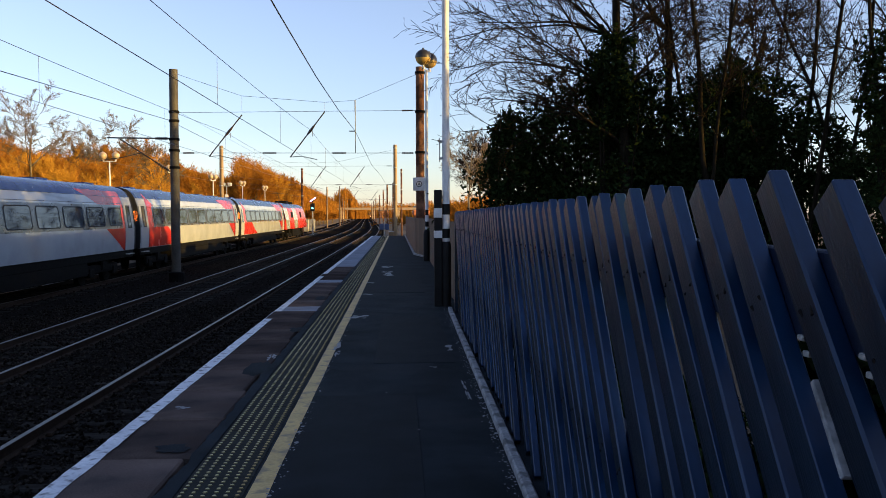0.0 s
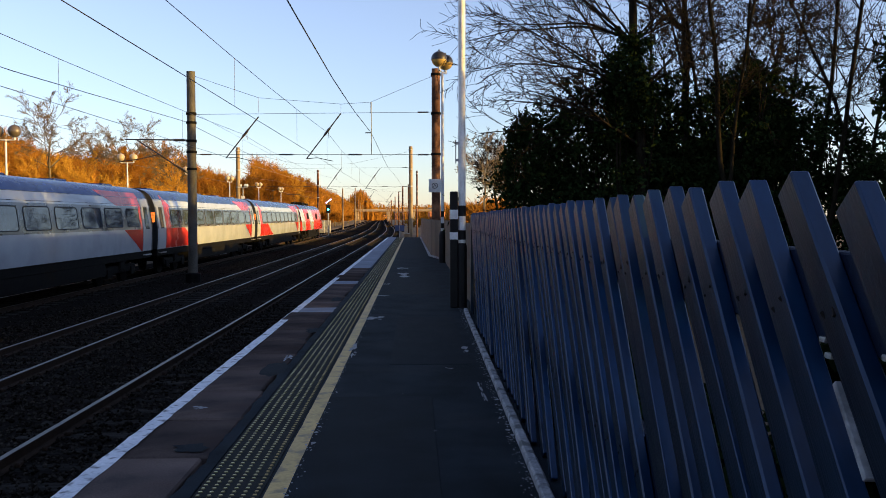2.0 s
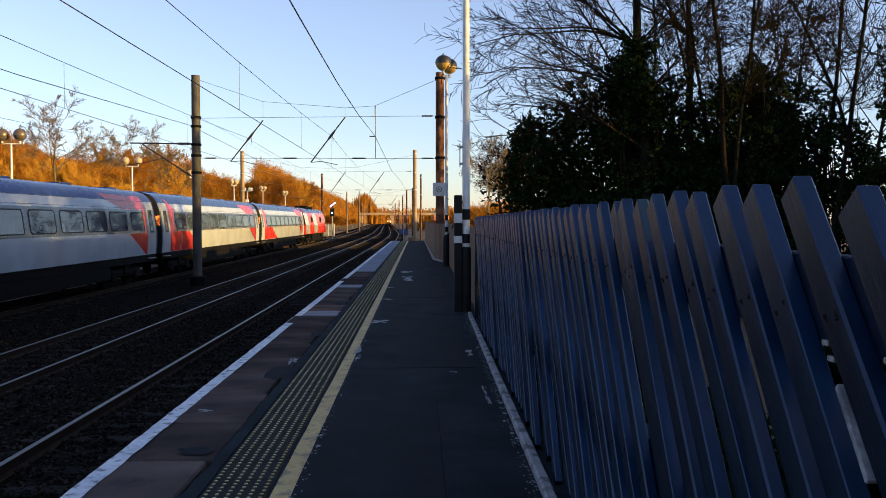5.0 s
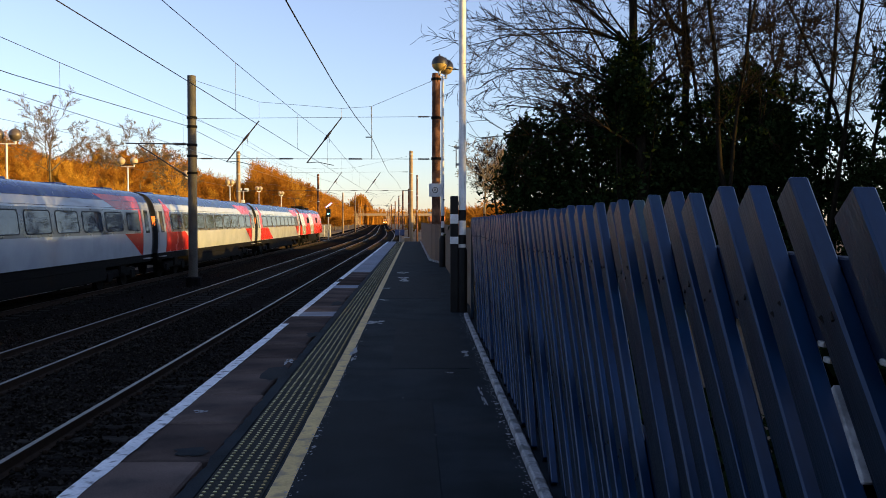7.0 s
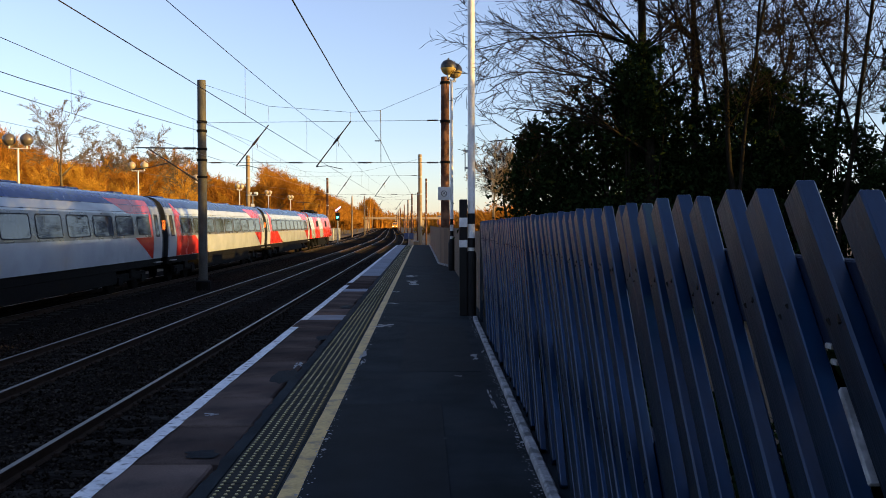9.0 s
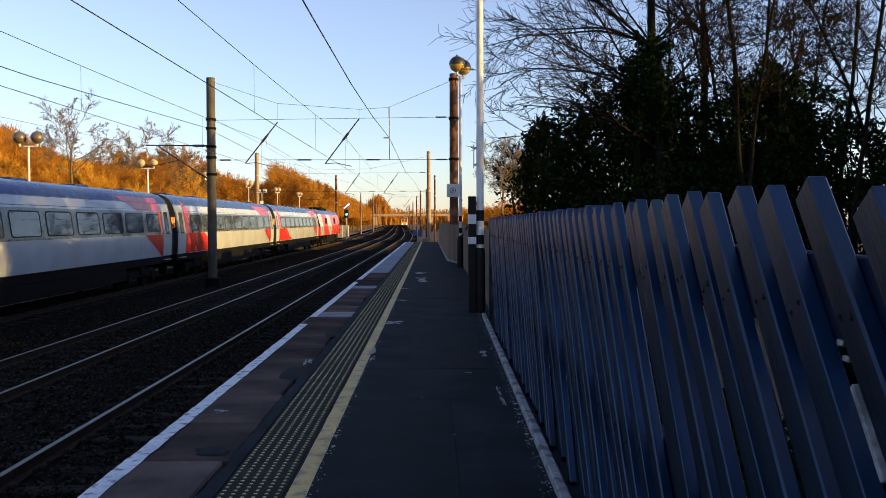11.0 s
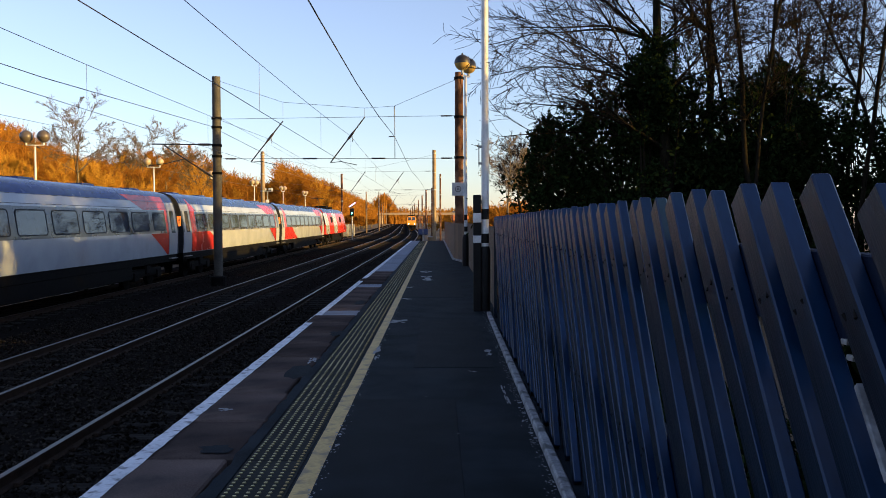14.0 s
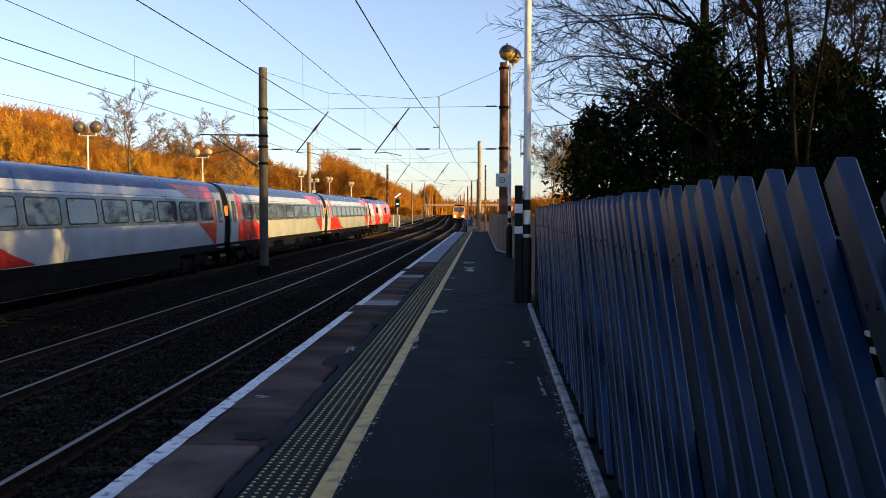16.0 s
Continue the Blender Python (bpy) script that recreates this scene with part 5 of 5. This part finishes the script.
BUSHY = dict(seg=(6, 6, 5, 4), wob=(0.10, 0.14, 0.16, 0.16), pull=((0, 0, 0.03), (0, 0, 0.06), (0, 0, 0.07), (0, 0, 0.06)), kids=(3.6, 3.0, 2.6), ang=((0.5, 1.15), (0.4, 0.95), (0.35, 0.85)), bare=(0.1, 0.1, 0.0), len=(0.58, 0.46, 0.48), rmin=0.0115, lean=(0, 0, 0.15), thin=(0.5, 0.5, 0.5))
ROUND = dict(seg=(9, 8, 6, 5), wob=(0.13, 0.12, 0.14, 0.16), pull=((0, 0, 0.02), (0, 0, 0.015), (0, 0, 0.02), (0, 0, 0.02)), kids=(3.6, 2.4, 2.3), ang=((0.75, 1.25), (0.4, 0.95), (0.4, 0.9)), bare=(0.38, 0.15, 0.05), len=(0.56, 0.45, 0.5), rmin=0.011, lean=(0, 0, 0.0), thin=(0.5, 0.5, 0.5))
TALL = dict(seg=(8, 7, 5, 4), wob=(0.06, 0.12, 0.16, 0.2), pull=((0, 0, 0.03), (0, 0, 0.02), (0, 0, 0.03), (0, 0, 0.03)), kids=(2.6, 2.4, 2.0), ang=((0.5, 1.1), (0.5, 1.1), (0.5, 1.0)), bare=(0.3, 0.15, 0.05), len=(0.5, 0.4, 0.42), rmin=0.011, lean=(0, 0, 0.0), thin=(0.5, 0.5, 0.5))


def build_left_trees():
    G = "sunlit trees on the far bank"
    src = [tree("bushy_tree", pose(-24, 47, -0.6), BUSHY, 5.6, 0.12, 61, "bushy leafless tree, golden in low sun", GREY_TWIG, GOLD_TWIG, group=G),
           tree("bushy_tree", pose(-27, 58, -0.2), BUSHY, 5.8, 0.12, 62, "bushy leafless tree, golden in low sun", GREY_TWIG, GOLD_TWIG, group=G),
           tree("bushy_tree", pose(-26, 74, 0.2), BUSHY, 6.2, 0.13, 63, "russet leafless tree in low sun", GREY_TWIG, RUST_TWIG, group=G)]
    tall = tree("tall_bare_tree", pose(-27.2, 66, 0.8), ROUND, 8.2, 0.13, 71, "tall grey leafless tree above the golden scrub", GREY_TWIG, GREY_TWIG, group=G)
    for x, y, s, a in ((-27.4, 89, 1.05, 140), (-33, 93, 0.85, 260), (-24.5, 92, 0.9, 30)):
        c = copy_thing(tall, pose(x, y, ground_z(x, y) - 0.1, 0, 0, a) @ Matrix.Diagonal((s, s, s, 1)))
        c.scale = (s, s, s)
    rng = random.Random(33)
    for row, (off, step) in enumerate(((-23.5, 3.6), (-27.5, 4.0), (-32.5, 4.6), (-38.5, 5.4), (-45, 6.0), (-53, 7.0))):
        y = 22 + row * 3
        while y < 190:
            x = off + rng.uniform(-1.4, 1.4) + bend(y)
            k = 2 if row > 2 else rng.choice((0, 1, 0, 1, 2)) if y < 95 else rng.choice((2, 2, 0))
            s = rng.uniform(0.85, 1.12) * (0.68 if y < 84 else 0.62 if y < 128 else 1.22)
            if 0.182 < -x / y < 0.262:
                s = rng.uniform(0.85, 1.12) * 0.6 * max(1, y / 190)
            c = copy_thing(src[k], pose(x, y, ground_z(x, y) - 0.15, 0, 0, rng.uniform(0, 360)))
            c.scale = (s, s, s * rng.uniform(0.9, 1.1))
            y += step * rng.uniform(0.75, 1.3)
    # the wood beyond, up the bank
    segs = []
    r = np.random.default_rng(9)
    for q in range(6500):
        y = 136 + 450 * r.uniform() ** 1.4
        u = -23 - 26 * r.uniform() ** 1.2
        x = u + bend(y)
        h = r.uniform(7.5, 10.5) + (2.0 if u < -28 else 0)
        if -x / y > 0.182:
            h *= 0.5
        p = np.array([x, y, ground_z(x, y)])
        w = r.normal(0, 0.06, 3) + np.array([0, 0, 1])
        top = p + unit(w) * h
        segs.append((*p, *top, 0.07, 0.03))
        for k in range(13):
            b = p + (top - p) * r.uniform(0.12, 0.97)
            d = unit(np.array([r.normal(), r.normal(), r.uniform(0.2, 1.3)]))
            e = b + d * r.uniform(0.8, 2.4)
            segs.append((*b, *e, 0.05, 0.022))
    # the denser wood higher up the bank
    for q in range(4200):
        y = r.uniform(52, 138)
        u = -37 - 22 * r.uniform()
        x = u + bend(y)
        w = min(max((-x / y - 0.38) / 0.14, 0), 1)
        z0, d = ground_z(x, y), math.hypot(x, y)
        h = max(1.6 + d * (0.058 + 0.044 * w * w * (3 - 2 * w)) * r.uniform(0.86, 1.06) - z0, 2.0)
        p = np.array([x, y, z0])
        top = p + unit(r.normal(0, 0.05, 3) + np.array([0, 0, 1])) * h
        segs.append((*p, *top, 0.06, 0.02))
        for k in range(14):
            b = p + (top - p) * r.uniform(0.15, 0.98)
            e = b + unit(np.array([r.normal(), r.normal(), r.uniform(0.4, 1.5)])) * r.uniform(0.5, 1.5)
            segs.append((*b, *e, 0.03, 0.012))
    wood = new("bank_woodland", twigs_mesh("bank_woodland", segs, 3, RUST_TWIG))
    tagged(wood, "russet leafless woodland climbing the railway bank in low sun", "woodland", kind="stuff")


build_left_trees()


# ---- far side lamps, signal, bridge and small things ----
for k, y in enumerate((41.2, 58.6, 74.5, 91.0, 108.0, 126.0)):
    lamp_post(pose(-18.9, y, -0.95), 6.25, "pale lamp column with twin round globes beyond the train", False, 0.30 if k == 0 else 0.25, "x" if k < 2 else "y", "lamps beyond the train", gap=0.42, glass=PALE_GLOBE if k else DIM_GLOBE, dome=PALE_GLOBE if k else DIM_GLOBE)


def build_floodlight():
    f = thing("floodlight_mast", pose(-18.6, 96.5, -0.95), "small pale mast with two white floodlights beyond the train", "floodlight")
    part("post", Geo().tube([(0, 0, 0), (0, 0, 6.0)], 0.06, 8), GALV, f)
    part("cross_bar", Geo().tube([(-0.4, 0, 5.8), (0.4, 0, 5.8)], 0.03, 6), GALV, f)
    for s in (-1, 1):
        part("lamp_head", Geo().box(s * 0.35 - 0.22, s * 0.35 + 0.22, -0.14, 0.14, 5.85, 6.2, 0.04), WHITE, f, "white floodlight head")
    part("control_box", Geo().box(-0.18, 0.18, -0.2, -0.06, 4.3, 4.9, 0.02), WHITE, f, "white control box")


build_floodlight()


def build_signal():
    y = 118.0
    x = -11.3
    s = thing("colour_light_signal", pose(x, y, -1.05), "railway signal showing green with slanting white route lights", "signal")
    part("post", Geo().tube([(0, 0, 0), (0, 0, 4.3)], 0.09, 10), GALV, s)
    part("head", Geo().box(-0.30, 0.30, -0.12, 0.12, 3.2, 4.3, 0.04), BLACK, s, "black signal head")
    part("green_lamp", Geo().tube([(0, -0.12, 3.65), (0, -0.19, 3.65)], 0.115, 14), SIGNAL_GREEN, s, "glowing green lamp")
    for k in range(5):
        part("route_lamp", Geo().tube([(-0.24 + 0.155 * k, -0.15, 4.56 + 0.12 * k), (-0.24 + 0.155 * k, -0.24, 4.56 + 0.12 * k)], 0.1, 12), LUNAR, s, "glowing white route lamp")
    part("route_arm", Geo().tube([(-0.36, 0, 4.47), (0.50, 0, 5.13)], 0.15, 8), BLACK, s)
    part("route_bracket", Geo().tube([(0, 0, 4.2), (0, 0, 4.8)], 0.06, 8), BLACK, s)


build_signal()


def build_overbridge():
    y = 560.0
    b = thing("overbridge", pose(-22, y, 0), "pale concrete road bridge across the railway in the distance", "bridge")
    part("deck", Geo().box(-60, 50, -4, 4, 4.9, 5.5, 0.1), CONCRETE, b)
    part("parapet", Geo().box(-60, 50, -4.2, -3.8, 5.5, 6.3, 0.08), CONCRETE, b)
    for x in (-34, -14, 6, 22):
        part("pier", Geo().box(x - 0.8, x + 0.8, -3.5, 3.5, -1.1, 4.6, 0.1), CONCRETE, b)


build_overbridge()


def build_house(x, y, w, h, a, label):
    t = thing("house", pose(x, y, ground_z(x, y) - 0.1, 0, 0, a), label, "house", "distant houses")
    part("wall", Geo().box(-w / 2, w / 2, -4, 4, 0, h, 0.05), BRICK, t)
    g = Geo()
    for s in (-1, 1):
        g.face([(-w / 2 - 0.3, s * 4.3, h - 0.1), (w / 2 + 0.3, s * 4.3, h - 0.1), (w / 2 + 0.3, 0, h + 2.6), (-w / 2 - 0.3, 0, h + 2.6)][::-s])
    g.face([(-w / 2 - 0.3, -4.3, h - 0.1), (-w / 2 - 0.3, 0, h + 2.6), (-w / 2 - 0.3, 4.3, h - 0.1)])
    g.face([(w / 2 + 0.3, -4.3, h - 0.1), (w / 2 + 0.3, 4.3, h - 0.1), (w / 2 + 0.3, 0, h + 2.6)])
    ro = part("roof", g, SLATE, t)
    part("chimney", Geo().box(w / 2 - 1.2, w / 2 - 0.4, -0.4, 0.4, h + 1.5, h + 3.6, 0.03), BRICK, ro)
    for k in range(3):
        for z in (1.0, 3.6):
            px = -w / 2 + w * (k + 0.5) / 3
            wi = part("window", Geo().box(px - 0.55, px + 0.55, -4.05, -3.98, z, z + 1.2, 0.01), WHITE, t)
            part("pane", Geo().box(px - 0.45, px + 0.45, -4.07, -4.04, z + 0.1, z + 1.1), GLASS, wi)


for x, y, w, h, a in ((-62, 640, 14, 5.6, 8), (-40, 690, 16, 6, -5), (-8, 700, 15, 5.8, 12), (18, 660, 13, 5.6, 0), (44, 640, 14, 6, -10)):
    build_house(x, y, w, h, a, "distant red brick house with slate roof")


def build_far_woods():
    segs = []
    r = np.random.default_rng(5)
    spots = [(-37, 600, 12, 21), (-20, 780, 70, 14), (30, 720, 50, 14), (14, 150, 8, 4.6), (12, 210, 10, 5.2), (20, 320, 16, 6.2), (28, 460, 20, 7.5), (-85, 760, 40, 18), (10, 110, 5, 4.5)]
    for cx, cy, rad, h in spots:
        n = 520
        for q in range(n):
            x, y = cx + r.normal() * rad * 0.5, cy + r.normal() * rad * 0.7
            sz = h * r.uniform(0.6, 1.05) * math.exp(-((x - cx) / rad) ** 2)
            p = np.array([x, y, -1.0])
            top = p + np.array([r.normal(0, 0.3), r.normal(0, 0.3), sz])
            w = 0.0004 * y + 0.02
            segs.append((*p, *top, w, w * 0.5))
            for k in range(9):
                b = p + (top - p) * r.uniform(0.2, 0.98)
                e = b + unit(np.array([r.normal(), r.normal(), r.uniform(0.2, 1.2)])) * r.uniform(0.8, 2.2)
                segs.append((*b, *e, w * 0.7, w * 0.35))
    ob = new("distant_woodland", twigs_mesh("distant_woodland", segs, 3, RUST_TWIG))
    tagged(ob, "distant leafless trees along the line in warm light", "woodland", kind="stuff")


build_far_woods()
for k, (x, y, s) in enumerate(((4.6, 52, 0.9),)):
    tree("bare_tree", pose(x, y, -0.2), TALL, 6.5 * s, 0.1, 80 + k, "small sunlit leafless tree beyond the fence", GREY_TWIG, GREY_TWIG, group="small trees beyond the fence")

roadside = tree("bare_tree", pose(9.5, 92, -1.0), ROUND, 9.6, 0.2, 91, "tall leafless tree beyond the platform's end", BARK, TWIG, group="tall trees beyond the platform")
for x, y, a, h in ((12.5, 99, 80, 1.1), (11.0, 108, 200, 0.95), (15.5, 90, 20, 1.05), (15.0, 116, 310, 1.1), (15.5, 132, 50, 1.3), (18.5, 145, 150, 1.4), (17.5, 158, 260, 1.35), (21.0, 172, 10, 1.5), (23.0, 190, 120, 1.5)):
    copy_thing(roadside, pose(x, y, -1.0, 0, 0, a)).scale = (h, h, h)

# mostly unseen ivy-clad trees, added further back on the sunny side to shade the train
SHADE_BELT = [(25.5 + 1.2 * math.sin(q * 1.9), -30 + 3.5 * q, (10.4 if q < 13 else 9.3) + 0.6 * math.sin(q * 2.7)) for q in range(17)]
SHADE_BELT += [(10.0, 24.0, 7.2), (9.4, 27.5, 7.0), (8.6, 30.8, 6.8), (15.2, 22.0, 9.5), (14.3, 18.6, 9.5), (16.4, 20.6, 9.5)]
for k, (x, y, h) in enumerate(SHADE_BELT):
    rng_ = np.random.default_rng(200 + k)
    t = tree("bare_tree", pose(x, y, -0.2), TALL, h, 0.15, 100 + k, "ivy-clad leafless tree added to shade the train", BARK, TWIG, group="trees behind the fence")
    n = 1200 if k == 19 else 3000 if k in (17, 18) else 4000 if k in (10, 12) else 12000
    u = rng_.normal(size=(n, 3))
    u /= np.linalg.norm(u, axis=1, keepdims=True)
    c = u * rng_.uniform(0.2, 1, (n, 1)) ** 0.5 * np.array([1.9, 2.2, h * 0.38])
    c[:, 2] += h * 0.36
    tagged(part("ivy", leaves_mesh("ivy", c[c[:, 2] > 0.1], 0.27, IVY, rng_), None, t), kind="stuff")

def build_shade_hedge():
    # hidden from view, added to keep sun off the lower coach sides
    rng = np.random.default_rng(61)
    for k in range(7):
        y0 = 29.5 + 6.2 * k
        t = thing("evergreen_hedge", pose(12.0 + 0.5 * math.sin(k * 2.0), y0, -0.2), "unseen dark evergreen hedge added to shade the lower coaches", "hedge", "hedgerow beyond the fence")
        n, h = 15000, (3.2 if k < 2 else 3.55) + 0.12 * math.sin(k * 1.7)
        c = np.stack([rng.normal(0, 0.55, n), rng.uniform(-0.4, 6.6, n), h * rng.uniform(0, 1, n) ** 0.7], 1)
        c[:, 2] *= 0.96 + 0.04 * np.sin(c[:, 1] * 2.1 + k)
        stems = [(*a, a[0], a[1], h * 0.8, 0.05, 0.02) for a in (np.array([0.3 * math.sin(q * 3.0), 0.5 + q, 0.0]) for q in range(6))]
        tagged(part("stem_growth", twigs_mesh("stem_growth", stems, 6, BARK), None, t), kind="stuff")
        tagged(part("foliage", leaves_mesh("foliage", c, 0.27, IVY, rng), None, t), kind="stuff")


build_shade_hedge()
scrub = tree("scrub_bush", pose(5.2, 27, -0.15), BUSHY, 2.1, 0.04, 300, "low russet scrub bush behind the boarded fence", GREY_TWIG, RUST_TWIG, group="scrub behind the boarded fence")
for k in range(1, 16):
    copy_thing(scrub, pose(5.2 + 0.9 * math.sin(k * 2.3), 27 + k * 1.9, -0.2, 0, 0, k * 77)).scale = (1, 1, 0.62)

# bushes added to hide shaded ground; their russet stands in for sunlit earth
far_scrub = tree("scrub_bush", pose(-17.5, 104, -0.95), BUSHY, 2.4, 0.05, 310, "low russet scrub bush added over the shaded strip beside the railway", GREY_TWIG, RUST_TWIG, group="scrub beside the railway")
r_ = random.Random(12)
for k in range(1, 44):
    y = 104 + k * 4.6
    copy_thing(far_scrub, pose(-18 + bend(y) + r_.uniform(-1.6, 1.6), y, -1.0, 0, 0, k * 71)).scale = (1.3 + k * 0.012, 1.3 + k * 0.012, r_.uniform(0.8, 1.2))

build_board_fence()


def build_platform_end():
    s = thing("track_sign", pose(-0.85, 73.0, -0.95), "blue sign panel on a short post past the platform", "sign")
    part("post", Geo().tube([(0, 0, 0), (0, 0, 2.1)], 0.04, 8), GALV, s)
    part("panel", Geo().box(-0.4, 0.4, -0.02, 0.02, 1.35, 1.85, 0.01), BLUE, s, "plain blue panel")
    c = thing("equipment_cabinet", pose(-0.25, 74.5, -0.95), "tan trackside equipment cabinet", "cabinet")
    part("body", Geo().box(-0.22, 0.22, -0.2, 0.2, 0, 1.1, 0.02), MAST_TAN, c)
    part("lid", Geo().box(-0.25, 0.25, -0.23, 0.23, 1.1, 1.16, 0.02), GALV, c)
    part("door", Geo().box(-0.18, 0.18, -0.215, -0.195, 0.1, 1.0, 0.01), MAST_TAN, c)
    h = thing("brick_hut", pose(1.42, 41.0, -0.15), "low red brick hut roof showing above the fence", "hut")
    part("wall", Geo().box(-0.28, 0.35, -0.8, 0.8, 0, 1.74, 0.02), BRICK, h)
    part("roof", Geo().box(-0.36, 0.42, -1.0, 1.0, 1.74, 2.02, 0.06), ORANGE_TILE, h, "sunlit brick-red roof slab")
    for x, y in ((-14.4, 138), (-13.7, 141), (-15.2, 144)):
        t = thing("relay_cabinet", pose(x, y, -0.95), "pale trackside relay cabinet", "cabinet", "relay cabinets")
        part("body", Geo().box(-0.5, 0.5, -0.4, 0.4, 0, 1.9, 0.03), GALV, t)
        part("lid", Geo().box(-0.55, 0.55, -0.45, 0.45, 1.9, 1.98, 0.02), GALV, t)


build_platform_end()


# ---- what moves ----
def motions():
    rows = []
    for k in range(17):
        y = 183.0 + (16 - k) * 33.0
        a = math.degrees(math.atan((bend(y + 10) - bend(y)) / 10))
        rows.append((float(k), pose(TRACKS[0] + bend(y), y, RAIL_Z, 0, 0, -a)))
    walk(freight, rows)


motions()
